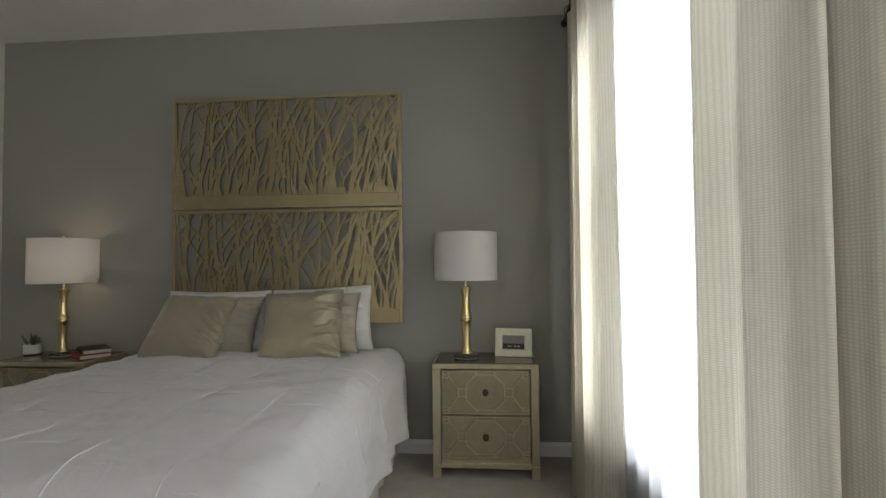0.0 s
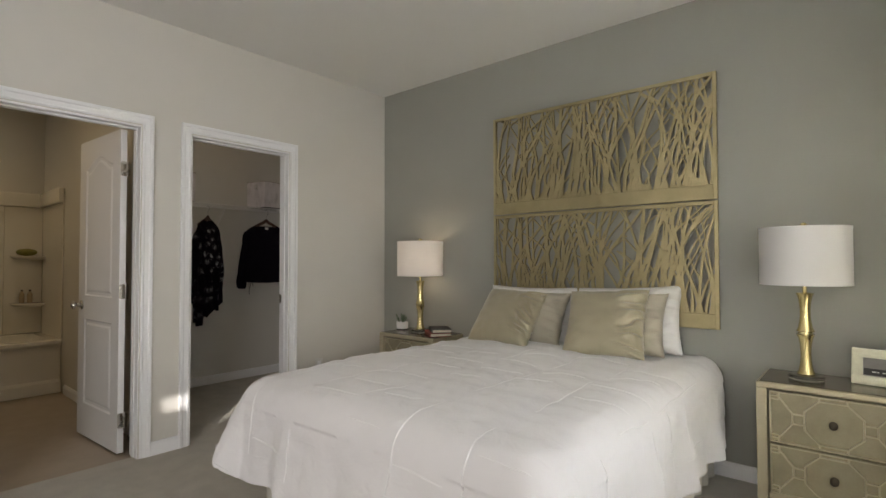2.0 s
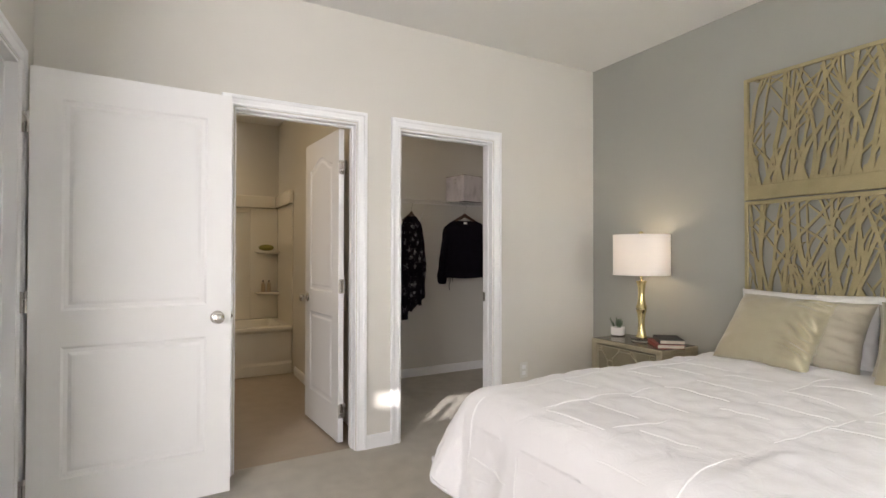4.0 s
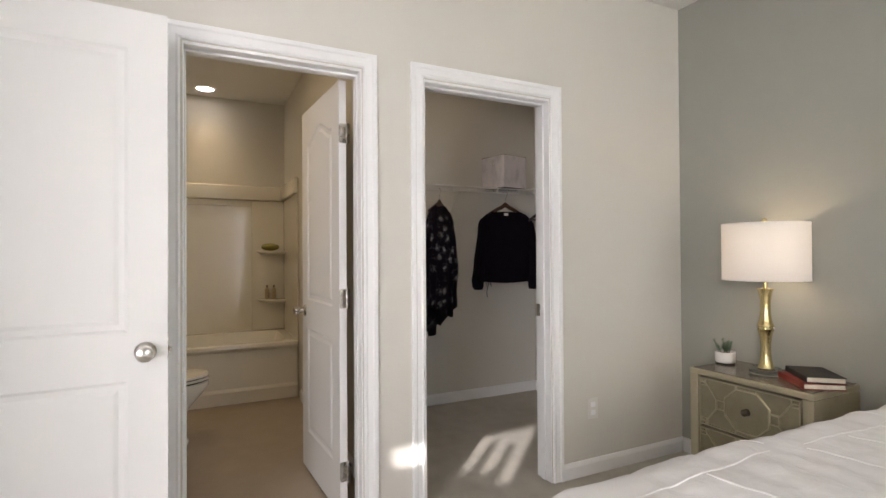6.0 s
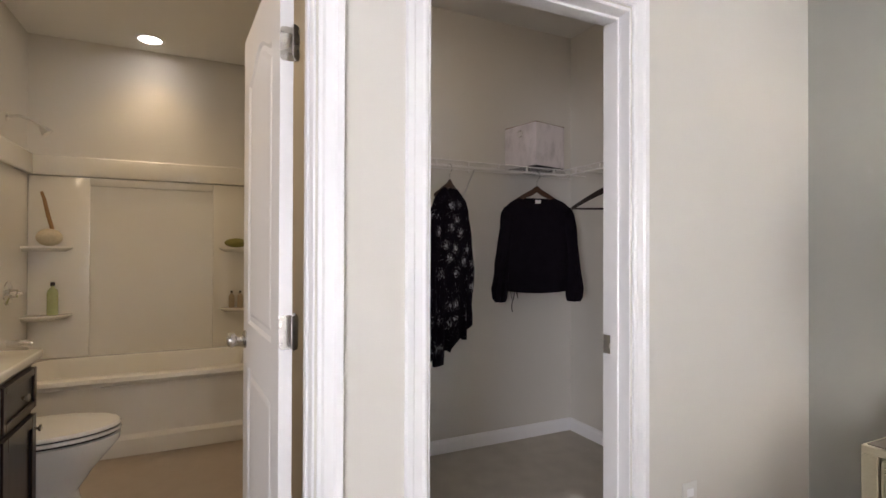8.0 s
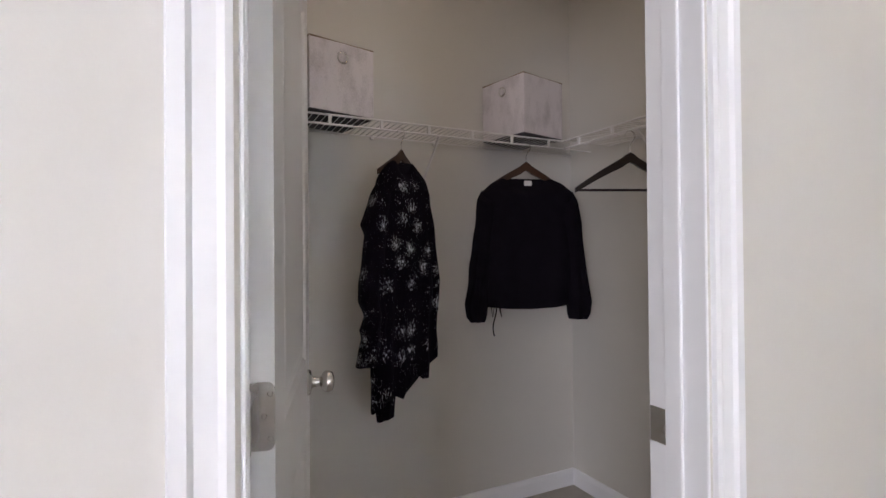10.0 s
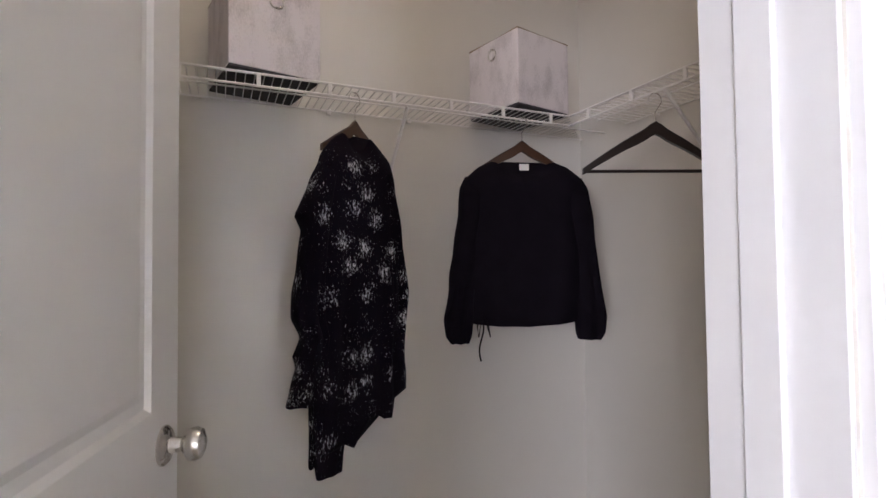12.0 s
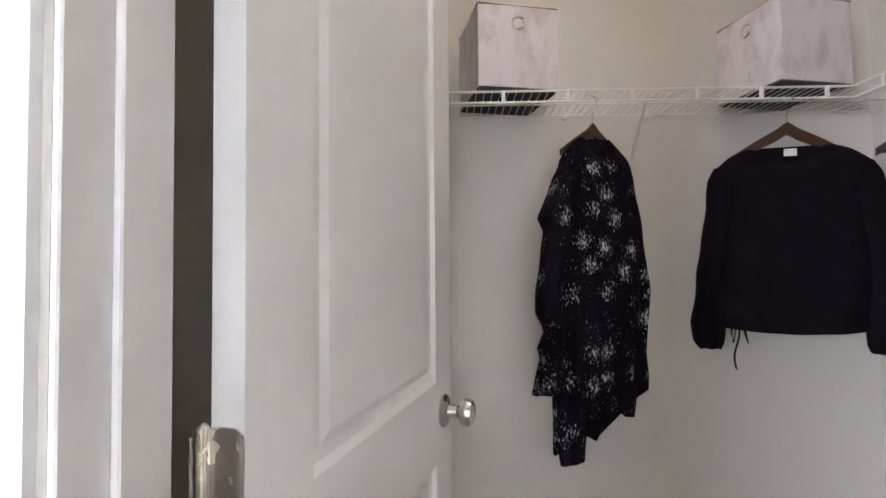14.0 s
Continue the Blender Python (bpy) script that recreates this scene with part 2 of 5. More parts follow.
BIN_CLOTH = mat("blotched_lilac_grey_linen", (0.66, 0.615, 0.625), 0.9, blotch=0.5, second=(0.30, 0.27, 0.28), vary=0.05, scale=17, fine=260, bump=0.25, dist=0.001, stretch=(1, 1, 0.45))
BIN_DARK = mat("dark_grey_lining", (0.07, 0.066, 0.072), 0.9, vary=0.1, bump=0.2)
PIPING = mat("brown_piping", (0.22, 0.155, 0.10), 0.7, vary=0.1, bump=0.1)
FLORAL = floral("black_floral_chiffon")
BLACK_CLOTH = mat("black_jersey", (0.007, 0.005, 0.009), 0.85, vary=0.2, scale=20, fine=500, bump=0.25, dist=0.001, spec=0.08)
WOOD_DARK = mat("walnut_stained_wood", (0.06, 0.026, 0.014), 0.3, vary=0.25, scale=8, fine=60, bump=0.04, coat=0.3, stretch=(1, 0.2, 1))
WOOD_BLACK = mat("espresso_hanger_wood", (0.016, 0.009, 0.009), 0.3, vary=0.2, scale=8, bump=0.04, coat=0.3)
POT = mat("white_ceramic_pot", (0.76, 0.75, 0.73), 0.45, vary=0.03, bump=0.03)
SOIL = mat("dark_soil", (0.03, 0.022, 0.016), 0.95, vary=0.3, fine=300, bump=0.8)
SUCCULENT = mat("grey_green_succulent", (0.10, 0.15, 0.085), 0.6, vary=0.25, scale=30, bump=0.05)
BOOK_BLACK = mat("black_book_cloth", (0.018, 0.016, 0.016), 0.5, vary=0.15, bump=0.1)
BOOK_RED = mat("red_book_cloth", (0.26, 0.035, 0.022), 0.5, vary=0.12, bump=0.1)
PAPER = mat("book_pages", (0.66, 0.60, 0.49), 0.9, vary=0.08, scale=10, fine=400, bump=0.3, stretch=(0.05, 0.05, 3))
FRAME_GOLD = mat("pale_gold_frame", (0.93, 0.90, 0.74), 0.42, 0.1, vary=0.12, scale=40, fine=160, bump=0.4)
PHOTO_GREY = mat("grey_photo_paper", (0.30, 0.285, 0.27), 0.4, vary=0.2, scale=12, bump=0)
PHOTO_DARK = mat("dark_photo_band", (0.05, 0.045, 0.045), 0.4, vary=0.2, scale=12, bump=0)
INK_WHITE = mat("white_print", (0.75, 0.74, 0.72), 0.6, vary=0.02, bump=0)
DRAPE = woven("cream_linen_drape", (0.88, 0.85, 0.76), 0.68)
SHEER = woven("white_sheer_voile", (0.82, 0.82, 0.82), 0.7, clear=0.06, scale=700)
MASK_CLOTH = woven("off_white_mask_cloth", (0.72, 0.70, 0.66), 0.3)
IRON = mat("dark_iron", (0.035, 0.03, 0.028), 0.5, 0.7, vary=0.1, bump=0.05)
PLATE = mat("white_plastic_plate", (0.74, 0.73, 0.70), 0.35, vary=0.01, bump=0)
CAN_GLOW = glow("lit_lamp_lens", (1.0, 0.90, 0.74), 12)
DOME_GLOW = glow("assumed_dome_glow", (1.0, 0.80, 0.56), 5.0)
GRASS = mat("lawn", (0.07, 0.10, 0.04), 0.95, vary=0.3, scale=0.8, fine=30, bump=0.5)
SPONGE = mat("olive_sponge", (0.26, 0.24, 0.07), 0.95, vary=0.2, scale=40, fine=200, bump=0.6)
SOAP_GREEN = mat("pale_green_bottle", (0.42, 0.45, 0.22), 0.2, vary=0.05, bump=0)
SOAP_TAN = mat("tan_bottle", (0.40, 0.32, 0.22), 0.3, vary=0.05, bump=0)
BRISTLE = mat("natural_bath_brush", (0.60, 0.52, 0.36), 0.9, vary=0.15, scale=60, fine=300, bump=0.8)
BAMBOO = mat("bamboo_handle", (0.34, 0.20, 0.09), 0.5, vary=0.15, scale=20, bump=0.05)
RUBBER_AND_GAP = mat("black_rubber_and_gap_shade", (0.015, 0.015, 0.015), 0.7, vary=0.1, bump=0)


# ---- mesh helpers ----
def part(name, bm, material, parent=None, label="", smooth=0, m=None):
    bmesh.ops.recalc_face_normals(bm, faces=bm.faces[:])
    me = bpy.data.meshes.new(name)
    bm.to_mesh(me)
    bm.free()
    me.materials.append(material)
    if smooth:
        me.polygons.foreach_set("use_smooth", [True] * len(me.polygons))
        me.set_sharp_from_angle(angle=radians(smooth))
    ob = new(name, me)
    if m is not None:
        ob.matrix_basis = m
    if parent is not None:
        ob.parent = parent
    if label:
        ob["label"] = label
    return ob


def thing(name, m, label, category, group="", kind=""):
    ob = new(name)
    ob.empty_display_size = 0.1
    ob.matrix_basis = m
    return tagged(ob, label, category, group, kind)


def structure(name, bm, material, label, category, smooth=0):
    return tagged(part(name, bm, material, None, "", smooth), label, category, "", "structure")


def box(bm, x0, x1, y0, y1, z0, z1, bev=0.0, seg=1):
    vs = bmesh.ops.create_cube(bm, size=1, matrix=Matrix.Translation(((x0 + x1) / 2, (y0 + y1) / 2, (z0 + z1) / 2)) @ Matrix.Diagonal((abs(x1 - x0), abs(y1 - y0), abs(z1 - z0), 1)))["verts"]
    if bev:
        bmesh.ops.bevel(bm, geom=list({e for v in vs for e in v.link_edges}), offset=bev, segments=seg, profile=0.5, affect='EDGES')
    return bm


def boxed(*args, **kw):
    return box(bmesh.new(), *args, **kw)


def loft(bm, rings, close=True, caps=True):
    made = [[bm.verts.new(p) for p in r] for r in rings]
    for a, b in zip(made, made[1:]):
        k = len(a)
        for i in range(k if close else k - 1):
            j = (i + 1) % k
            bm.faces.new((a[i], a[j], b[j], b[i]))
    if caps and close:
        bm.faces.new(made[0][::-1])
        bm.faces.new(made[-1])
    return bm


def lathe(bm, profile, seg=32, m=Matrix()):
    """Turned solid about z; profile rows of (radius, height)."""
    rings = [[m @ Vector((max(r, 1e-4) * math.cos(2 * math.pi * i / seg), max(r, 1e-4) * math.sin(2 * math.pi * i / seg), z)) for i in range(seg)] for r, z in profile]
    return loft(bm, rings)


def tube(bm, pts, r, seg=6):
    """Round bar along points."""
    pts = [Vector(p) for p in pts]
    rings = []
    for i, p in enumerate(pts):
        d = (pts[min(i + 1, len(pts) - 1)] - pts[max(i - 1, 0)]).normalized()
        a = d.cross(Vector((0, 0, 1)) if abs(d.z) < 0.9 else Vector((1, 0, 0))).normalized()
        b = d.cross(a)
        rr = r[i] if isinstance(r, (list, tuple)) else r
        rings.append([p + rr * (a * math.cos(2 * math.pi * k / seg) + b * math.sin(2 * math.pi * k / seg)) for k in range(seg)])
    return loft(bm, rings)


def smoothstep(a, b, x):
    t = min(1, max(0, (x - a) / (b - a)))
    return t * t * (3 - 2 * t)


def lerp_rows(rows, z):
    """Values of rows (z, a, b, ...) in falling z, at z."""
    for p, q in zip(rows, rows[1:]):
        if q[0] <= z <= p[0]:
            k = (p[0] - z) / (p[0] - q[0])
            return [a + (b - a) * k for a, b in zip(p[1:], q[1:])]
    return rows[-1][1:] if z < rows[-1][0] else rows[0][1:]


# ---- the plan ----
LW, RW, BW, AW = -3.055, 0.80, -0.40, 3.24      # left, right, entry and accent wall faces
# entry jog and far end are out of view, assumed so sun gets in
JX, SW = -1.85, -3.40                            # corner past the entry, far wall behind the walk's start
TH, H = 0.12, 2.738                              # wall thickness, ceiling height
CB, CL, CS = -4.60, 1.40, 3.265                             # closet's back and left wall
BB, BL, BR = -6.15, -0.16, 1.32                  # bath's back, left and right wall
DH = 2.05                                        # head of the openings
BATH, CLOSET, ENTRY = (0.487, 1.197), (1.500, 2.235), (-2.79, -1.97)
# WIN2 is out of view, assumed for the sun, widened to light the entry door
WIN1, WIN2, WZ = (0.88, 2.50), (-2.70, -0.90), (0.50, 2.20)


def wall(name, axis, at, thick, lo, hi, holes, material, label, z1=H):
    """A wall along x or y, from its room face at 'at' to at + thick, with holes (a, b, z0, z1)."""
    bm = bmesh.new()

    def piece(a, b, c, d):
        if b - a < 1e-4 or d - c < 1e-4:
            return
        if axis == 'y':
            box(bm, min(at, at + thick), max(at, at + thick), a, b, c, d)
        else:
            box(bm, a, b, min(at, at + thick), max(at, at + thick), c, d)
    pos = lo
    for a, b, c, d in sorted(holes):
        piece(pos, a, 0, z1)
        piece(a, b, 0, c)
        piece(a, b, d, z1)
        pos = b
    piece(pos, hi, 0, z1)
    return structure(name, bm, material, label, "wall")


wall("wall_accent", 'x', AW, TH, LW, RW + 0.15, [], ACCENT, "sage grey painted accent wall behind the bed")
wall("wall_left", 'y', LW, -TH, BW - TH, AW + TH, [(*BATH, 0, DH), (*CLOSET, 0, DH)], WALL, "pale greige painted wall with two doorways")
wall("wall_right", 'y', RW, 0.15, SW - TH, AW, [(*WIN1, *WZ), (*WIN2, *WZ)], WALL, "pale greige painted wall with tall windows")
wall("wall_back", 'x', BW, -TH, LW, JX, [(*ENTRY, 0, DH)], WALL, "pale greige painted wall with the entry doorway")
wall("wall_closet_back", 'y', CB, -TH, CL - 0.06, CS + TH, [], WALL, "pale greige painted back wall of the closet")
wall("wall_closet_side", 'x', CS, TH, CB, LW - TH, [], WALL, "pale greige painted side wall of the closet")
wall("wall_between", 'x', BR, CL - BR, BB, LW - TH, [], WALL, "painted partition between bathroom and closet")
wall("wall_bath_back", 'y', BB, -TH, BL - TH, BR + 0.06, [], WALL, "beige painted bathroom wall above the tub")
wall("wall_bath_left", 'x', BL, -TH, BB, LW - TH, [], WALL, "beige painted bathroom side wall")
wall("wall_jog", 'y', JX, -TH, SW - TH, BW - TH, [], WALL, "pale greige painted wall beside the entry")
wall("wall_far", 'x', SW, -TH, JX, RW, [], WALL, "pale greige painted wall at the far end of the bedroom")
wall("wall_hall", 'x', -1.75, -TH, -4.2, JX - TH, [], WALL, "painted wall of the hall")
wall("wall_hall_end", 'y', -4.2, -TH, -1.75, BL - TH, [], WALL, "painted end wall of the hall")

structure("floor_entry", boxed(JX, RW, SW, BW - TH, -0.10, 0), CARPET, "beige cut-pile carpet at the far end of the bedroom", "floor")
structure("floor", boxed(LW - 0.06, RW, BW - TH, AW, -0.10, 0), CARPET, "beige cut-pile carpet on the bedroom floor", "floor")
structure("floor_closet", boxed(CB, LW - 0.06, CL, CS, -0.10, -0.0005), CARPET, "beige cut-pile carpet on the closet floor", "floor")
structure("floor_bath", boxed(BB, LW - 0.06, BL, CL - 0.06, -0.10, -0.004), VINYL, "plain beige vinyl bathroom floor", "floor")
structure("floor_hall", boxed(-4.2, JX - TH, -1.75, BW - TH, -0.10, -0.001), CARPET, "beige cut-pile carpet in the hall", "floor")
structure("ceiling", boxed(LW - TH, RW + 0.15, BW - TH, AW + TH, H, H + 0.1), CEIL, "white painted bedroom ceiling", "ceiling")
structure("ceiling_far", boxed(JX - TH, RW + 0.15, SW - TH, BW - TH, H, H + 0.1), CEIL, "white painted ceiling at the far end of the bedroom", "ceiling")
structure("ceiling_closet", boxed(CB - TH, LW - TH, CL - 0.06, AW + TH, H, H + 0.1), CEIL, "white painted closet ceiling", "ceiling")
structure("ceiling_bath", boxed(BB - TH, LW - TH, BL - TH, CL - 0.06, H, H + 0.1), CEIL, "white painted bathroom ceiling", "ceiling")
structure("ceiling_hall", boxed(-4.32, JX - TH, -1.87, BW - TH, H, H + 0.1), CEIL, "white painted hall ceiling", "ceiling")
structure("ground", boxed(-300, 300, -300, 300, -0.6, -0.5), GRASS, "mown green lawn outside the windows", "ground")


# ---- trim ----
BASE_PROFILE = [(0, 0), (0.014, 0), (0.014, 0.062), (0.010, 0.074), (0.006, 0.082), (0, 0.084)]


def baseboard(p, q, inward):
    p, q, n = Vector((*p, 0)), Vector((*q, 0)), Vector((*inward, 0))
    bm = bmesh.new()
    loft(bm, [[e + n * a + Vector((0, 0, b)) for a, b in BASE_PROFILE] for e in (p, q)])
    structure("baseboard", bm, TRIM, "white painted wooden baseboard along the wall", "baseboard")


CW = 0.068
baseboard((LW + 0.014, AW), (RW, AW), (0, -1))
baseboard((LW, CLOSET[1] + CW), (LW, AW), (1, 0))
baseboard((LW, BATH[1] + CW), (LW, CLOSET[0] - CW), (1, 0))
baseboard((LW, BW), (LW, BATH[0] - CW), (1, 0))
baseboard((RW, SW), (RW, AW), (-1, 0))
baseboard((JX, SW), (RW, SW), (0, 1))
baseboard((CB, CL), (CB, CS), (1, 0))
baseboard((CB + 0.014, CS), (LW - TH, CS), (0, -1))
baseboard((CB, CL), (LW - TH, CL), (0, 1))
baseboard((-5.25, BR), (LW - TH, BR), (0, -1))

CASING = [(0.006, 0), (0.006, 0.010), (0.014, 0.013), (0.022, 0.010), (0.044, 0.012), (0.050, 0.018), (0.066, 0.019), (0.068, 0.016), (0.068, 0)]


def doorway(axis, face, out, span, back):
    """Casing on a wall face (out: +1 or -1 along the normal), with jambs and stop through to back."""
    a, b = span

    def at(s, n, z):
        return Vector((n, s, z)) if axis == 'y' else Vector((s, n, z))
    bm = bmesh.new()
    loft(bm, [[at(s, face + out * v, z) for s, v, z in row] for row in (
        [(a - u, v, 0) for u, v in CASING], [(a - u, v, DH + u) for u, v in CASING],
        [(b + u, v, DH + u) for u, v in CASING], [(b + u, v, 0) for u, v in CASING])])
    structure("door_casing", bm, TRIM, "white painted moulded casing round a doorway", "casing", 25)
    bm = bmesh.new()
    lo, hi = min(face, back) - 0.001, max(face, back) + 0.001

    def slab(s0, s1, n0, n1, z0, z1):
        box(bm, *((n0, n1, s0, s1) if axis == 'y' else (s0, s1, n0, n1)), z0, z1, 0.0015)
    for s0, s1, z0, z1 in ((a, a + 0.006, 0, DH), (b - 0.006, b, 0, DH), (a + 0.006, b - 0.006, DH - 0.012, DH)):
        slab(s0, s1, lo, hi, z0, z1)
    for s0, s1, z0, z1 in ((a + 0.006, a + 0.013, 0, DH - 0.012), (b - 0.013, b - 0.006, 0, DH - 0.012), (a + 0.013, b - 0.013, DH - 0.022, DH - 0.012)):
        slab(s0, s1, *sorted((back + math.copysign(0.040, face - back), back + math.copysign(0.075, face - back))), z0, z1)
    structure("door_jamb", bm, TRIM, "white painted jamb and stop in a doorway", "jamb")


doorway('y', LW, 1, BATH, LW - TH)
doorway('y', LW, 1, CLOSET, LW - TH)
doorway('x', BW, 1, ENTRY, BW - TH)


# ---- doors ----
def panel_outline(x0, x1, z0, z1, rise, d):
    """Panel outline inset by d, its head a shallow arch of the given rise; counter-clockwise."""
    pts = [Vector((x0 + d, z0 + d)), Vector((x1 - d, z0 + d))]
    n = 14
    for i in range(n + 1):
        k = i / n
        bump = math.sin(math.pi * k) ** 2 if rise else 0
        pts.append(Vector((x1 - d + (x0 - x1 + 2 * d) * k, z1 - d - rise + rise * bump)))
    return pts


def rounded(x0, x1, z0, z1, r, n=5):
    """A rectangle with rounded corners, counter-clockwise."""
    pts = []
    for cx, cz, a0 in ((x1 - r, z1 - r, 0), (x0 + r, z1 - r, 90), (x0 + r, z0 + r, 180), (x1 - r, z0 + r, 270)):
        pts += [Vector((cx + r * math.cos(radians(a0 + 90 * i / n)), cz + r * math.sin(radians(a0 + 90 * i / n)))) for i in range(n + 1)]
    return pts


def make_door(name, m, width, label, arched, knob_mat, height=2.03, knob_z=0.893, hinge_side=1):
    """A two-panel moulded door; local x from the hinge edge, y across its thickness, z up."""
    t = 0.0175
    d = thing(name, m, label, "door", "", "structure")
    bm = bmesh.new()
    st = 0.115
    panels = [(st, width - st, 0.22, 0.80, 0.0), (st, width - st, 0.96, height - 0.13, 0.07 if arched else 0.0)]
    steps = [(0, 0), (0.010, -0.007), (0.026, -0.008), (0.040, -0.003), (0.052, -0.0025)]
    for side in (1, -1):
        def v(x, z, dep=0.0):
            return bm.verts.new((x, side * (t + dep), z))

        def quad(x0, x1, z0, z1):
            bm.faces.new([v(x0, z0), v(x1, z0), v(x1, z1), v(x0, z1)])
        quad(0, st, 0, height)
        quad(width - st, width, 0, height)
        quad(st, width - st, 0, panels[0][2])
        quad(st, width - st, panels[0][3], panels[1][2])
        out = panel_outline(*panels[1], 0)
        arch = out[2:]
        for p, q in zip(arch, arch[1:]):
            bm.faces.new([v(p.x, p.y), v(q.x, q.y), v(q.x, height), v(p.x, height)])
        for x0, x1, z0, z1, rise in panels:
            rings = [[v(p.x, p.y, dep) for p in panel_outline(x0, x1, z0, z1, rise, off)] for off, dep in steps]
            for a, b in zip(rings, rings[1:]):
                for i in range(len(a)):
                    j = (i + 1) % len(a)
                    bm.faces.new((a[i], a[j], b[j], b[i]))
            bm.faces.new(rings[-1])
    for x0, z0, x1, z1 in ((0, 0, 0, height), (0, height, width, height), (width, height, width, 0), (width, 0, 0, 0)):
        bm.faces.new([bm.verts.new(p) for p in ((x0, -t, z0), (x1, -t, z1), (x1, t, z1), (x0, t, z0))])
    bmesh.ops.remove_doubles(bm, verts=bm.verts[:], dist=1e-5)
    part("leaf", bm, DOOR, d)
    for side in (1, -1):
        bm = bmesh.new()
        lathe(bm, [(0.033, 0), (0.033, 0.004), (0.028, 0.009), (0.014, 0.012), (0.012, 0.030), (0.016, 0.034), (0.026, 0.042), (0.028, 0.052), (0.024, 0.062), (0.012, 0.067), (0.001, 0.068)], 24,
              pose(width - 0.065, side * t, knob_z, -90 * side))
        part("knob", bm, knob_mat, d, "round satin nickel knob", 40)
    part("latch", boxed(width - 0.001, width + 0.003, -0.012, 0.012, knob_z - 0.028, knob_z + 0.028, 0.001), NICKEL, d)
    part("latch_bolt", boxed(width + 0.003, width + 0.011, -0.006, 0.006, knob_z - 0.008, knob_z + 0.008, 0.002), NICKEL, d)
    plate = [Vector((q.x, q.y)) for q in rounded(-0.012, 0.026, -0.046, 0.046, 0.011)]
    for z in (0.20, 1.005, 1.78):
        bm = bmesh.new()
        lathe(bm, [(0.007, -0.045), (0.007, 0.045), (0.004, 0.049), (0.001, 0.050)], 10, pose(-0.006, hinge_side * (t + 0.005), z))
        loft(bm, [[Vector((x, hinge_side * (p.x - 0.006), z + p.y)) for p in plate] for x in (-0.0005, -0.003)])
        loft(bm, [[Vector((-0.010 - 0.012 - 0.35 * (p.x - 0.006) * 1.6 - 0.0, hinge_side * (t + 0.001 + v - 0.55 * (p.x - 0.006)), z + p.y)) for p in plate] for v in (0.0, 0.003)])
        for dz in (-0.03, 0.0, 0.03):
            lathe(bm, [(0.004, 0), (0.003, 0.0012), (0.001, 0.0014)], 10, pose(-0.003, hinge_side * (-0.012 + 0.008 * (dz == 0)), z + dz, 0, -90))
        part("hinge", bm, NICKEL, d, "satin nickel butt hinge", 40)
    return d


make_door("door_1", pose(-2.815, -0.365, 0.012, 0, 0, 93.0), 0.815, "white two-panel entry door standing open into the bedroom", False, NICKEL, hinge_side=-1)
make_door("door_2", pose(-3.210, 1.150, 0.012, 0, 0, 180 + 3.6), 0.690, "white two-panel bathroom door standing open inwards", True, NICKEL, hinge_side=-1)
make_door("door_3", pose(-3.209, 1.537, 0.012, 0, 0, 180 - 14.9), 0.690, "white two-panel closet door standing open inwards", True, NICKEL, hinge_side=1)
part("strike_plate", boxed(-3.172, -3.138, CLOSET[1] - 0.0078, CLOSET[1] - 0.0058, 0.88, 0.945), NICKEL, bpy.data.objects["door_3"]).matrix_parent_inverse = bpy.data.objects["door_3"].matrix_basis.inverted()


# ---- windows and curtains ----
def make_window(name, span, label):
    y0, y1 = span
    z0, z1 = WZ
    w = thing(name, pose(RW + 0.10, 0, 0), label, "window", "", "structure")
    bm = bmesh.new()
    for a, b, c, d in ((y0, y0 + 0.045, z0, z1), (y1 - 0.045, y1, z0, z1), (y0 + 0.045, y1 - 0.045, z0, z0 + 0.05), (y0 + 0.045, y1 - 0.045, z1 - 0.045, z1)):
        box(bm, -0.03, 0.04, a, b, c, d, 0.003)
    part("window_frame", bm, TRIM, w)
    part("meeting_rail", boxed(-0.02, 0.03, y0 + 0.045, y1 - 0.045, 1.325, 1.375, 0.003), TRIM, w)
    for c, d in ((z0 + 0.05, 1.325), (1.375, z1 - 0.045)):
        p = part("pane", boxed(0.004, 0.008, y0 + 0.045, y1 - 0.045, c, d), GLASS, w)
        p.visible_shadow = False
    part("window_sill", boxed(-0.13, -0.03, y0 - 0.02, y1 + 0.02, z0 - 0.025, z0, 0.004), TRIM, w)
    return w


make_window("window_1", WIN1, "white double-hung window behind sheer and drapes")
make_window("window_2", WIN2, "unseen double-hung window, assumed from the sun patches and widened for fill")

# unseen stepped mask, added to cut the sun into its wall and floor patches
shade = thing("sun_mask", pose(RW + 0.03, 0, 0), "unseen stepped cloth mask added to shape the sun patches", "shade")
part("mask_top", boxed(-0.001, 0.001, -2.72, -0.88, 2.083, 2.19), MASK_CLOTH, shade)
for y0, y1, z1 in ((-2.72, -2.63, 2.083), (-2.63, -2.37, 1.995), (-2.37, -2.29, 1.90), (-2.29, -2.22, 2.03), (-2.22, -2.12, 1.87), (-2.12, -2.05, 2.0), (-2.05, -1.95, 1.80), (-1.95, -0.88, 2.083)):
    part("mask_step", boxed(-0.001, 0.001, y0, y1, 0.505, z1), MASK_CLOTH, shade)


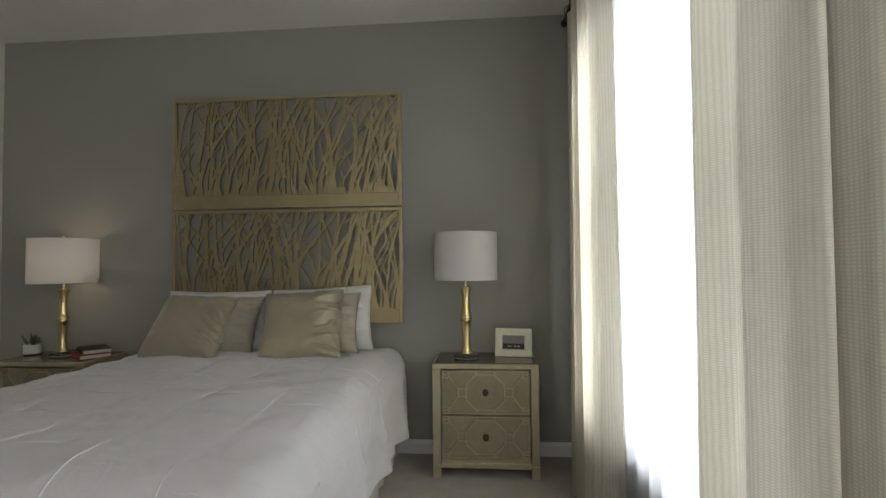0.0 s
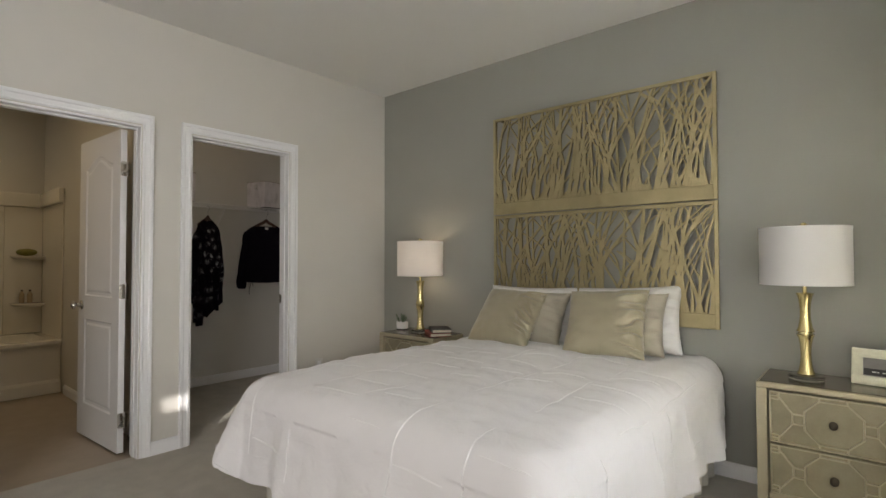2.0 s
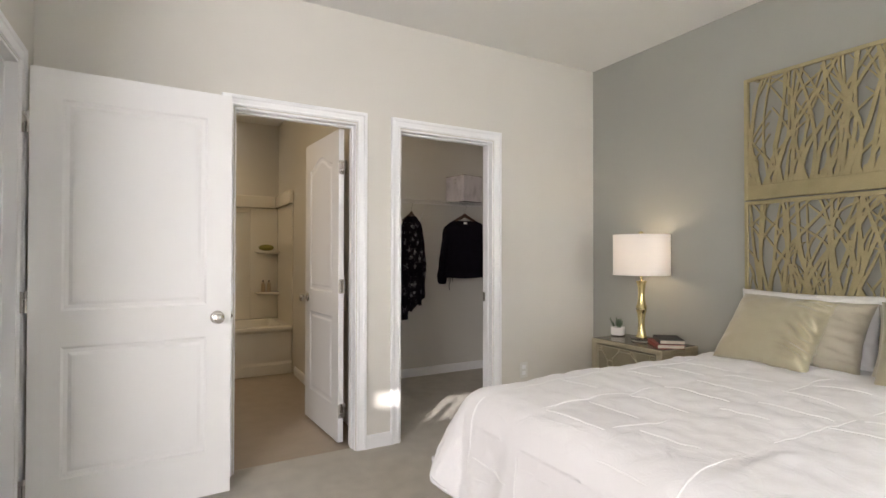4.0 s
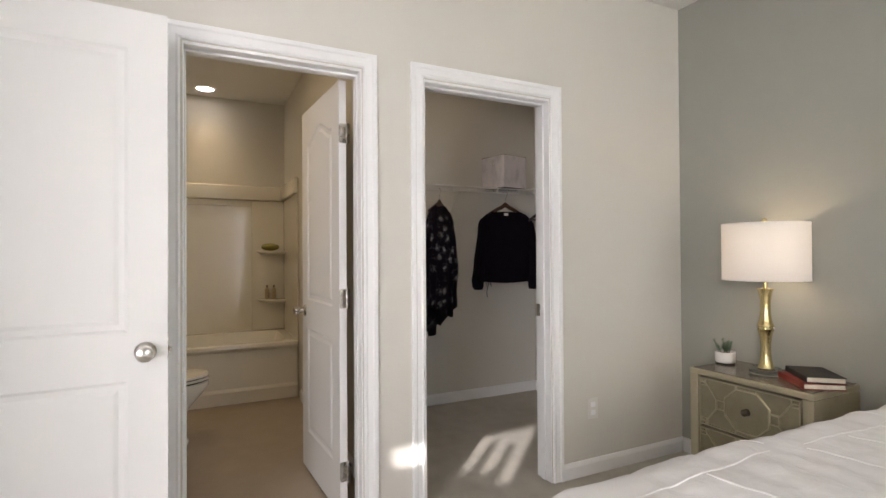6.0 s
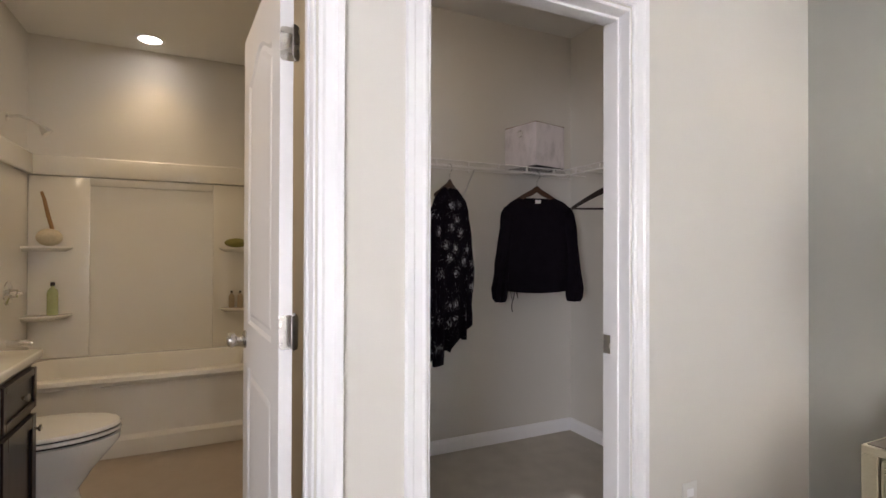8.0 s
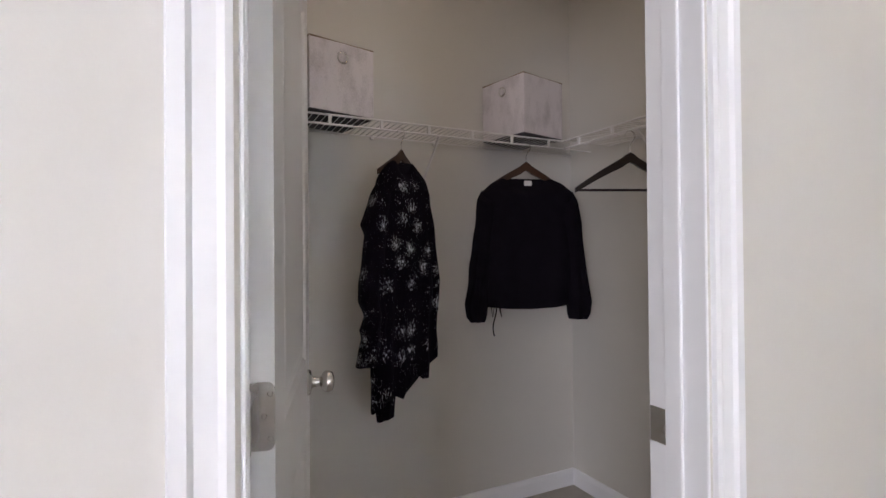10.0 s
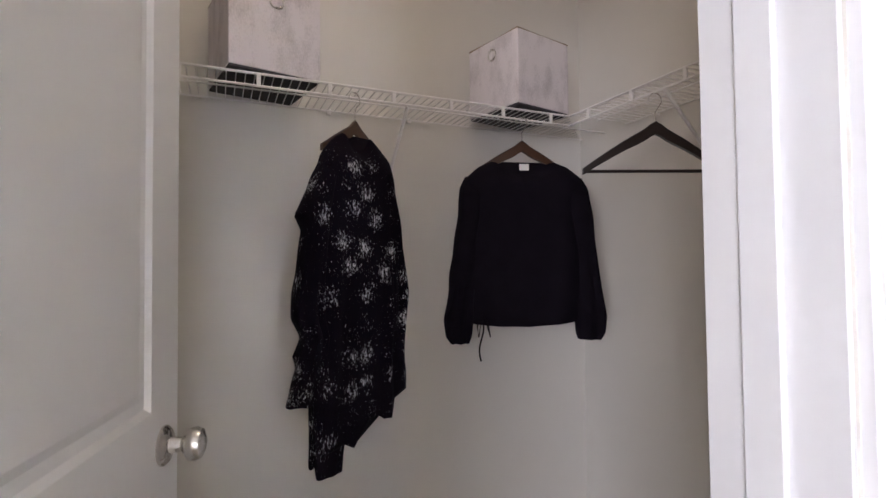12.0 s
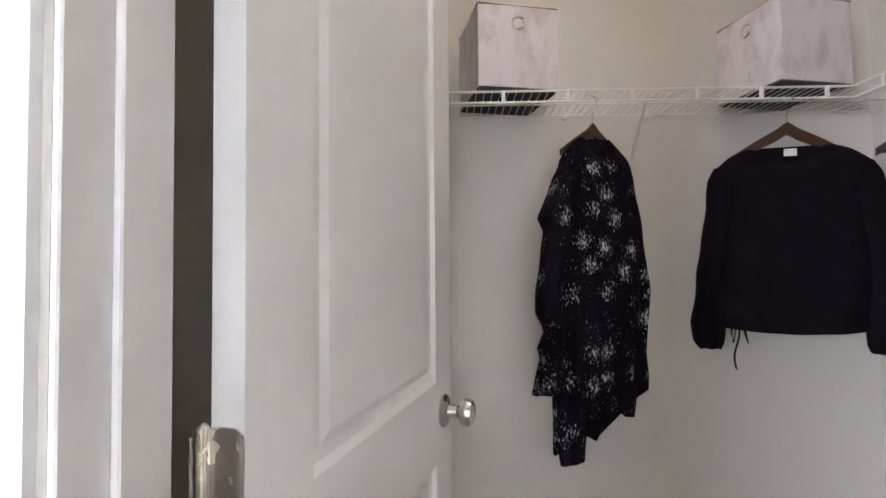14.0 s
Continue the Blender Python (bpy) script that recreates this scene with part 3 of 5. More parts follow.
def wavy(span, z0, z1, x, amp, waves, seed, flare=0.0, thick=0.004, cols=150, rows=26):
    """A hanging cloth with vertical folds: closed thin shell, folds deeper towards its hem."""
    rnd = random.Random(seed)
    ph = [rnd.uniform(0, 6.28) for _ in range(4)]
    rings = []
    for r in range(rows + 1):
        k = r / rows
        z = z0 + (z1 - z0) * k
        mid = (span[0] + span[1]) / 2
        line = []
        for c in range(cols + 1):
            s = c / cols
            wide = 1 + flare * (1 - k)
            y = mid + (span[0] + (span[1] - span[0]) * s - mid) * wide
            warp = s + 0.02 * math.sin(5 * s + ph[2]) + 0.012 * math.sin(3 * k + 9 * s + ph[3])
            a = amp * (0.75 + 0.35 * (1 - k))
            dx = a * (math.sin(2 * math.pi * waves * warp + ph[0]) + 0.35 * math.sin(2 * math.pi * waves * 2.3 * warp + ph[1] + k))
            line.append((x + dx, y + 0.25 * a * math.cos(2 * math.pi * waves * warp + ph[0]), z + 0.004 * math.sin(20 * s)))
        rings.append([Vector(p) for p in line] + [Vector((p[0] + thick, p[1], p[2])) for p in line[::-1]])
    return loft(bmesh.new(), rings)


def make_drape(span, waves, seed, label, ends):
    d = thing("drape", pose(0, 0, 0), label, "curtain", "drapes beside the window")
    part("drape_cloth", wavy(span, 0.012, 2.47, 0.70, 0.026, waves, seed, 0.02), DRAPE, d, "", 60)
    for i in range(ends):
        y = span[0] + 0.04 + (span[1] - span[0] - 0.08) * i / (ends - 1)
        bm = bmesh.new()
        tube(bm, [(0.70 + 0.022 * math.cos(a), y, 2.52 + 0.026 * math.sin(a)) for a in [2 * math.pi * k / 14 for k in range(15)]], 0.0025, 6)
        box(bm, 0.697, 0.703, y - 0.006, y + 0.006, 2.462, 2.497, 0.001)
        part("curtain_ring", bm, IRON, d, "dark iron clip ring")
    return d


make_drape((1.93, 2.80), 5, 3, "cream linen drape hanging at the far side of the window", 7)
make_drape((0.64, 1.27), 3.2, 8, "cream linen drape hanging beside the bright window", 7)
sheer = thing("sheer_curtain", pose(0, 0, 0), "white sheer curtain glowing with daylight in front of the window", "curtain")
part("sheer_cloth", wavy((0.86, 2.20), 0.10, 2.46, 0.752, 0.010, 11, 5, 0.0, 0.001, 200), SHEER, sheer, "", 60)
rod = thing("curtain_rod", pose(0.70, 1.6, 2.52), "dark iron curtain rod above the window", "curtain rod")
bm = bmesh.new()
tube(bm, [(0, -1.10, 0), (0, 1.30, 0)], 0.011, 12)
part("pole", bm, IRON, rod, "", 40)
for y in (-1.10, 1.30):
    part("finial", lathe(bmesh.new(), [(0.001, -0.024), (0.015, -0.02), (0.022, 0), (0.015, 0.02), (0.001, 0.024)], 14, pose(0, y, 0, 90)), IRON, rod, "", 40)
for y in (-0.98, 1.10):
    part("bracket", boxed(0.0, 0.10, y - 0.008, y + 0.008, -0.018, -0.010, 0.002), IRON, rod)


# ---- bed ----
BX, BY0, BY1, TOP = -1.10, 1.36, 3.20, 0.655   # bed's middle, foot edge, head and top
HALF = 0.71
bed = thing("bed", pose(0, 0, 0), "queen bed made up with a white comforter and bed skirt", "bed")
part("mattress", boxed(BX - 0.76, BX + 0.76, 1.36, 3.215, 0.36, 0.60, 0.05, 4), WHITE_CLOTH, bed, "", 40)
part("box_spring", boxed(BX - 0.75, BX + 0.75, 1.38, 3.215, 0.14, 0.36, 0.02, 2), SKIRT, bed)
for lx in (BX - 0.7, BX + 0.66):
    for ly in (1.42, 3.12):
        part("leg", boxed(lx, lx + 0.04, ly, ly + 0.04, 0, 0.14), IRON, bed)
# skirt: pleated cloth round the box spring
rim = [(BX - 0.775, 3.21), (BX - 0.775, 1.36), (BX + 0.775, 1.36), (BX + 0.775, 3.21)]
bm = bmesh.new()
lines = []
for (ax, ay), (bx_, by_) in zip(rim, rim[1:]):
    n = 70
    for i in range(n):
        k = i / n
        lines.append((ax + (bx_ - ax) * k, ay + (by_ - ay) * k))
lines.append(rim[-1])
rings = []
for z in (0.006, 0.12, 0.36):
    amp = 0.012 * (1.3 - z * 2)
    rings.append([Vector((x + (amp * math.sin(y * 46) if abs(x - BX) > 0.77 else 0), y + (amp * math.sin(x * 46) if y < 1.37 else 0), z)) for x, y in lines])
loft(bm, rings, close=False, caps=False)
part("bed_skirt", bm, SKIRT, bed, "cream pleated bed skirt", 60)


DROP = 0.52


def cloth_point(s, t):
    """Where a point of the comforter lies: s across from the middle, t from the head towards the foot."""
    length = BY1 - BY0
    os = max(0.0, abs(s) - HALF)
    ot = max(0.0, t - length)
    sx = math.copysign(min(abs(s), HALF), s)
    y = BY1 - min(t, length)
    over = math.hypot(os, ot)
    if os > 0 and ot > 0:
        cap = DROP * (1 - 0.22 * 2 * os * ot / (over * over))
        if over > cap:
            os, ot, over = os * cap / over, ot * cap / over, cap
    z = TOP
    x = BX + sx
    if over > 0:
        r = 0.13
        arc = r * math.pi / 2
        nx, ny = math.copysign(os / over, s), ot / over
        corner = (os * ot) / (over * over) * 2
        if over < arc:
            a = over / r
            out, down = r * math.sin(a), r * (1 - math.cos(a))
        else:
            out, down = r + (over - arc) * 0.10, r + (over - arc) * 0.985
        u = math.atan2(ny, abs(nx)) * 0.3 + (y if os > ot else x)
        fold = 0.022 * smoothstep(0.15, 0.5, over)
        out += fold * (math.sin(13 * u + 1.3) + 0.5 * math.sin(29 * u)) + corner * 0.11 * smoothstep(0.1, 0.5, over)
        x += nx * out
        y -= ny * out
        z -= down
    # head of the comforter rises over the pillows' line
    crown = 0.022 * (1 - (s / 1.0) ** 2) if abs(s) < 1.0 else 0
    z += crown
    wob = noise.noise(Vector((s * 2.2, t * 2.2, 0.3))) * 0.018 + noise.noise(Vector((s * 6, t * 6, 5))) * 0.011 + noise.noise(Vector((s * 17, t * 14, 9))) * 0.0045
    # the cloth sinks softly along its stitched lines
    tuck = 0.0
    for gap, pos in ((0.30, s + 0.045), (0.24, t + 0.045)):
        d = abs(pos / gap - round(pos / gap)) * gap
        tuck -= 0.0045 * math.exp(-(d / 0.035) ** 2)
    hang = 1 if over < 0.1 else 0.6
    if over < 0.2:
        z += wob + tuck * hang
    else:
        nx, ny = (math.copysign(os / over, s), ot / over)
        x += nx * (wob + tuck * hang)
        y -= ny * (wob + tuck * hang)
    return Vector((x, y, max(z, 0.03)))


bm = bmesh.new()
cols, rows = 290, 270
S0, T1 = HALF + DROP, (BY1 - BY0) + DROP
rings = [[cloth_point(-S0 + 2 * S0 * c / cols, T1 * r / rows) for c in range(cols + 1)] for r in range(rows + 1)]
loft(bm, rings, close=False, caps=False)
com = part("comforter", bm, COMFORTER, None, "", 80)
layer = com.data.uv_layers.new(name="cloth")
spots = [(T1 * (i // (cols + 1)) / rows, -S0 + 2 * S0 * (i % (cols + 1)) / cols) for i in range((cols + 1) * (rows + 1))]
for loop in com.data.loops:
    layer.data[loop.index].uv = spots[loop.vertex_index]
tagged(com, "white pin-tucked comforter draped over the bed", "comforter")


def pin_tuck(s0, t0, s1, t1, seed):
    """A narrow stitched ridge lying along the comforter's surface, thinning out at both ends."""
    rings_ = []
    n_ = 18
    for k in range(n_ + 1):
        f = k / n_
        wob_s, wob_t = (0.006 * math.sin(4 * f + seed), 0.0) if abs(t1 - t0) > abs(s1 - s0) else (0.0, 0.006 * math.sin(4 * f + seed))
        a, b = s0 + (s1 - s0) * f + wob_s, t0 + (t1 - t0) * f + wob_t
        p = cloth_point(a, b)
        ps, pt = cloth_point(a + 0.01, b) - p, cloth_point(a, b + 0.01) - p
        up = pt.cross(ps).normalized()
        if up.z < -0.2:
            up = -up
        along = (ps * (s1 - s0) + pt * (t1 - t0)).normalized()
        side = along.cross(up).normalized()
        wd = 0.0044 * math.sin(math.pi * min(1, max(0.06, f * 0.94 + 0.03))) ** 0.4
        rings_.append([p + side * wd - up * 0.004, p + side * wd * 0.6 + up * wd * 0.6, p + up * wd * 0.9, p - side * wd * 0.6 + up * wd * 0.6, p - side * wd - up * 0.004])
    part("pin_tuck", loft(bmesh.new(), rings_), TUCK, com, "", 60)


rnd = random.Random(21)
for i, s_line in enumerate((-0.98, -0.66, -0.36, -0.06, 0.24, 0.54, 0.84, 1.08)):
    t_at = rnd.uniform(0.42, 0.60)
    while t_at < T1 - 0.25:
        ln_ = rnd.uniform(0.18, 0.62)
        if rnd.random() < 0.72:
            pin_tuck(s_line, t_at, s_line + rnd.uniform(-0.02, 0.02), min(t_at + ln_, T1 - 0.08), rnd.uniform(0, 6))
        t_at += ln_ + rnd.uniform(0.06, 0.25)
    for j in range(8):
        t_row = 0.56 + 0.215 * j + (0.10 if i % 2 else 0.0)
        if rnd.random() < 0.62 and t_row < T1 - 0.1 and i < 7:
            pin_tuck(s_line + rnd.uniform(0.0, 0.04), t_row, min(s_line + rnd.uniform(0.18, 0.30), S0 - 0.05), t_row + rnd.uniform(-0.02, 0.02), rnd.uniform(0, 6))
sol = com.modifiers.new("thickness", 'SOLIDIFY')
sol.thickness, sol.offset = 0.012, -1


def make_pillow(name, m, w, h, thick, material, label, seed, wrinkle=0.006, pleat=0.0):
    rnd = Vector((seed * 7.7, seed * 3.1, seed))
    n = 84 if pleat else 44
    bm = bmesh.new()
    for side in (1, -1):
        rows_ = []
        for i in range(n + 1):
            line = []
            for j in range(n + 1):
                u, v = 2 * i / n - 1, 2 * j / n - 1
                # pinched sides leave the corners pointed
                px = u * (1 - 0.075 * (1 - v * v) * abs(u) ** 3)
                pz = v * (1 - 0.075 * (1 - u * u) * abs(v) ** 3)
                d = max(0.0, (1 - u ** 4) * (1 - v ** 4)) ** 0.55
                p = Vector((u * 3, v * 3, side * 2)) + rnd
                rad = math.hypot(u, v)
                crease = wrinkle * (noise.noise(p * 1.4) * 1.6 + noise.noise(Vector((u * 2.2, v * 7, seed + side))) * 1.7 * smoothstep(0.1, 0.9, u) + noise.noise(Vector((math.atan2(v, u) * 5, rad * 1.5, seed))) * 1.5 * smoothstep(0.45, 1.1, rad)) * min(1, d * 2)
                # gathered pleats run in from one side seam and fade towards the middle
                fold = math.sin(v * 21 + 2.2 * noise.noise(Vector((u * 1.5, v * 2.5, seed + 4))) * 3 + seed)
                crease += pleat * fold * smoothstep(0.25, 0.8, u + 0.25 * noise.noise(Vector((seed, v * 4, 2)))) * min(1, d * 1.6)
                line.append(bm.verts.new((px * w / 2, side * (thick / 2 * d) + side * crease, pz * h / 2 + h / 2)))
            rows_.append(line)
        for a, b in zip(rows_, rows_[1:]):
            for j in range(n):
                bm.faces.new((a[j], a[j + 1], b[j + 1], b[j]))
    bmesh.ops.remove_doubles(bm, verts=bm.verts[:], dist=1e-4)
    ob = part(name, bm, material, None, "", 80, m)
    return tagged(ob, label, "pillow", "pillows on the bed")


PZ = TOP + 0.012
make_pillow("bed_pillow", pose(-1.46, 3.10, PZ - 0.02, -14, 0, 0), 0.70, 0.392, 0.17, WHITE_CLOTH, "white cotton bed pillow standing against the wall", 1, 0.010)
make_pillow("bed_pillow", pose(-0.77, 3.10, PZ - 0.02, -14, -3, 0), 0.66, 0.412, 0.17, WHITE_CLOTH, "white cotton bed pillow standing against the wall", 2, 0.010)
make_pillow("sham_pillow", pose(-1.42, 2.95, PZ - 0.01, -26, 1, -2), 0.58, 0.38, 0.15, TAUPE, "taupe cotton sham leaning on the white pillow", 3, 0.008)
make_pillow("sham_pillow", pose(-0.80, 2.95, PZ - 0.01, -24, -2, 2), 0.60, 0.38, 0.15, TAUPE, "taupe cotton sham leaning on the white pillow", 4, 0.008)
make_pillow("throw_pillow", pose(-1.52, 2.80, PZ - 0.01, -38, 2, -4), 0.48, 0.43, 0.16, SATIN, "champagne gold satin throw pillow on the bed", 5, 0.0035, 0.014)
make_pillow("throw_pillow", pose(-0.79, 2.78, PZ - 0.01, -33, -3, 6), 0.47, 0.44, 0.16, SATIN, "champagne gold satin throw pillow on the bed", 6, 0.0035, 0.016)


# ---- wall art ----
def make_art(z0, seed):
    x0, x1, h, y = -1.79, -0.272, 0.725, 3.188
    a = thing("wall_panel", pose(x0, y, z0), "gold metal wall panel cut in a reed pattern", "wall art", "reed panels over the bed")
    w = x1 - x0
    bm = bmesh.new()
    for p in ((0, 0.022, 0, h), (w - 0.022, w, 0, h), (0.022, w - 0.022, h - 0.022, h), (0.022, w - 0.022, 0, 0.085)):
        box(bm, p[0], p[1], -0.006, 0.006, p[2], p[3], 0.0015)
    part("panel_frame", bm, GOLD_ART, a)
    rnd = random.Random(seed)

    def strip(pts, w0, w1, lift):
        rings_ = []
        for i, p in enumerate(pts):
            q0, q1 = pts[max(i - 1, 0)], pts[min(i + 1, len(pts) - 1)]
            d = Vector((q1[0] - q0[0], q1[1] - q0[1])).normalized()
            wd = (w0 + (w1 - w0) * i / (len(pts) - 1)) / 2
            nx, nz = -d.y * wd, d.x * wd
            f, b = -0.005 - lift, 0.005 - lift
            rings_.append([Vector((p[0] + nx, f, p[1] + nz)), Vector((p[0] - nx, f, p[1] - nz)), Vector((p[0] - nx, b, p[1] - nz)), Vector((p[0] + nx, b, p[1] + nz))])
        part("reed", loft(bmesh.new(), rings_), GOLD_ART, a)
    def reed(xb, lean, bend, wig, foot, tall, base, tip):
        pts = []
        for k in range(15):
            f = k / 14
            x = xb + lean * f ** 1.4 + bend * math.sin(math.pi * f) + wig * math.sin(8 * f + xb * 9)
            pts.append((x, foot + tall * f))
        keep = [p for p in pts if 0.006 < p[0] < w - 0.006]
        if len(keep) > 3:
            strip(keep, base, tip, rnd.uniform(-0.0036, -0.0012))
        return keep
    count = 80
    for i in range(count):
        xb = 0.015 + (w - 0.03) * (i + rnd.uniform(-0.35, 0.35)) / count
        right = xb / w
        lean = rnd.uniform(-0.16, 0.20) * (0.5 + 0.7 * right)
        full = rnd.random() < 0.62
        tall = h - 0.09 if full else rnd.uniform(0.18, 0.48)
        base = rnd.uniform(0.013, 0.022)
        pts = reed(xb, lean, rnd.uniform(-0.05, 0.05), rnd.uniform(-0.012, 0.012), 0.075, tall, base, base * (rnd.uniform(0.45, 0.8) if full else 0.18))
        # a root flare joins the reed to the solid band
        if len(pts) > 7:
            strip([(xb, 0.078), (xb + (pts[2][0] - xb) * 0.6, 0.12), (pts[3][0], pts[3][1])], 0.024, base * 0.9, rnd.uniform(-0.0046, -0.0038))
            if rnd.random() < 0.8:
                q = pts[rnd.randint(3, len(pts) - 3)]
                dirn = rnd.choice((-1, 1))
                reed(q[0], dirn * rnd.uniform(0.07, 0.24), rnd.uniform(-0.03, 0.03), rnd.uniform(-0.008, 0.008), q[1], min(rnd.uniform(0.16, 0.42), h - 0.02 - q[1]), base * 0.75, base * 0.4)
    # long stems sweep across the panel towards its upper end
    for i in range(9):
        xb = w * (0.10 + 0.088 * i + rnd.uniform(-0.03, 0.03))
        reed(xb, rnd.uniform(0.16, 0.34), rnd.uniform(-0.07, 0.01), 0.012, 0.075, h - 0.09, 0.024, 0.013)
    for x in (0.06, w - 0.06):
        part("standoff", boxed(x - 0.01, x + 0.01, 0.006, 0.051, h - 0.02, h - 0.004), GOLD_ART, a)
    return a


make_art(1.550, 11)
make_art(0.818, 12)


# ---- night stands ----
def make_nightstand(m, label):
    W, D, HT = 0.585, 0.36, 0.63
    ns = thing("nightstand", m, label, "nightstand", "nightstands beside the bed")
    bm = bmesh.new()
    for x0, x1 in ((0, 0.045), (W - 0.045, W)):
        box(bm, x0, x1, 0, D, 0.075, HT - 0.03, 0.003)
    box(bm, 0.045, W - 0.045, 0.02, D, 0.075, 0.105, 0.002)
    box(bm, 0.045, W - 0.045, D - 0.015, D, 0.105, HT - 0.03)
    part("body", bm, SILVER_LEAF, ns)
    part("top_rail", boxed(0, W, 0, D, HT - 0.03, HT - 0.004, 0.003), SILVER_LEAF, ns)
    part("top_panel", boxed(0.012, W - 0.012, 0.012, D - 0.004, HT - 0.0035, HT, 0.001), NS_TOP, ns, "dark polished top")
    for x in (0, W - 0.045):
        for y in (0, D - 0.045):
            part("leg", boxed(x, x + 0.045, y, y + 0.045, 0, 0.0745, 0.003), SILVER_LEAF, ns)
    part("apron", boxed(0.045, W - 0.045, 0.004, 0.02, 0.055, 0.085, 0.002), SILVER_LEAF, ns)
    dw = W - 0.10
    for z0, z1 in ((0.110, 0.343), (0.349, 0.592)):
        hh = z1 - z0
        dr = part("drawer", boxed(0.05, 0.05 + dw, 0.012, 0.03, z0, z1, 0.002), LEAF_PANEL, ns)
        bm = bmesh.new()

        def bar(ax, az, bx, bz, wd=0.009):
            p, q = Vector((ax, az)), Vector((bx, bz))
            d = (q - p).normalized()
            n = Vector((-d.y, d.x)) * wd / 2
            loft(bm, [[Vector((e.x + n.x, 0.0125, e.y + n.y)), Vector((e.x + n.x * 0.6, 0.002, e.y + n.y * 0.6)), Vector((e.x - n.x * 0.6, 0.002, e.y - n.y * 0.6)), Vector((e.x - n.x, 0.0125, e.y - n.y))] for e in (p, q)])
        x0, cx, cz = 0.05, 0.05 + dw / 2, (z0 + z1) / 2
        x1 = x0 + dw
        ox, oz, ch = 0.105, hh * 0.40, 0.055
        octo = [(cx - ox + ch, cz + oz), (cx + ox - ch, cz + oz), (cx + ox, cz + oz - ch), (cx + ox, cz - oz + ch), (cx + ox - ch, cz - oz), (cx - ox + ch, cz - oz), (cx - ox, cz - oz + ch), (cx - ox, cz + oz - ch)]
        for p, q in zip(octo, octo[1:] + octo[:1]):
            bar(*p, *q)
        for sx in (-1, 1):
            gx = cx + sx * ox
            sq = 0.022
            for a, b in (((gx, cz + sq), (gx + sx * 0.045, cz + sq)), ((gx, cz - sq), (gx + sx * 0.045, cz - sq)), ((gx + sx * 0.045, cz + sq), (gx + sx * 0.045, cz - sq)),
                         ((gx + sx * 0.045, cz + sq), (gx + sx * 0.10, cz + oz)), ((gx + sx * 0.045, cz - sq), (gx + sx * 0.10, cz - oz)),
                         ((gx + sx * 0.10, cz + oz), (gx + sx * 0.10, z1 - 0.008)), ((gx + sx * 0.10, cz - oz), (gx + sx * 0.10, z0 + 0.008)),
                         ((cx + sx * (ox - ch), cz + oz), (cx + sx * (ox - ch), z1 - 0.008)), ((cx + sx * (ox - ch), cz - oz), (cx + sx * (ox - ch), z0 + 0.008)),
                         ((gx + sx * 0.10, cz + oz), (cx + sx * (dw / 2 - 0.008), cz + oz)), ((gx + sx * 0.10, cz - oz), (cx + sx * (dw / 2 - 0.008), cz - oz))):
                bar(*a, *b)
        for a, b in (((x0 + 0.006, z0 + 0.006), (x1 - 0.006, z0 + 0.006)), ((x0 + 0.006, z1 - 0.006), (x1 - 0.006, z1 - 0.006)), ((x0 + 0.006, z0 + 0.006), (x0 + 0.006, z1 - 0.006)), ((x1 - 0.006, z0 + 0.006), (x1 - 0.006, z1 - 0.006))):
            bar(*a, *b)
        cs = 0.034
        for ex, sx in ((x0 + 0.006, 1), (x1 - 0.006, -1)):
            for ez, sz in ((z0 + 0.006, 1), (z1 - 0.006, -1)):
                bar(ex, ez + sz * cs, ex + sx * cs, ez + sz * cs)
                bar(ex + sx * cs, ez, ex + sx * cs, ez + sz * cs)
        part("fretwork", bm, SILVER_LEAF, dr, "raised champagne octagon fretwork")
        kb = bmesh.new()
        lathe(kb, [(0.017, 0), (0.016, 0.003), (0.007, 0.006), (0.006, 0.014), (0.014, 0.018), (0.016, 0.024), (0.010, 0.030), (0.001, 0.031)], 18, pose(cx, 0.012, cz, 90))
        part("knob", kb, DARK_BRONZE, dr, "dark bronze knob", 40)
    return ns


NSR = make_nightstand(pose(-0.06, 2.875, 0), "champagne silver-leaf nightstand with two fretwork drawers")
NSL = copy_thing(NSR, pose(-2.69, 2.845, 0))


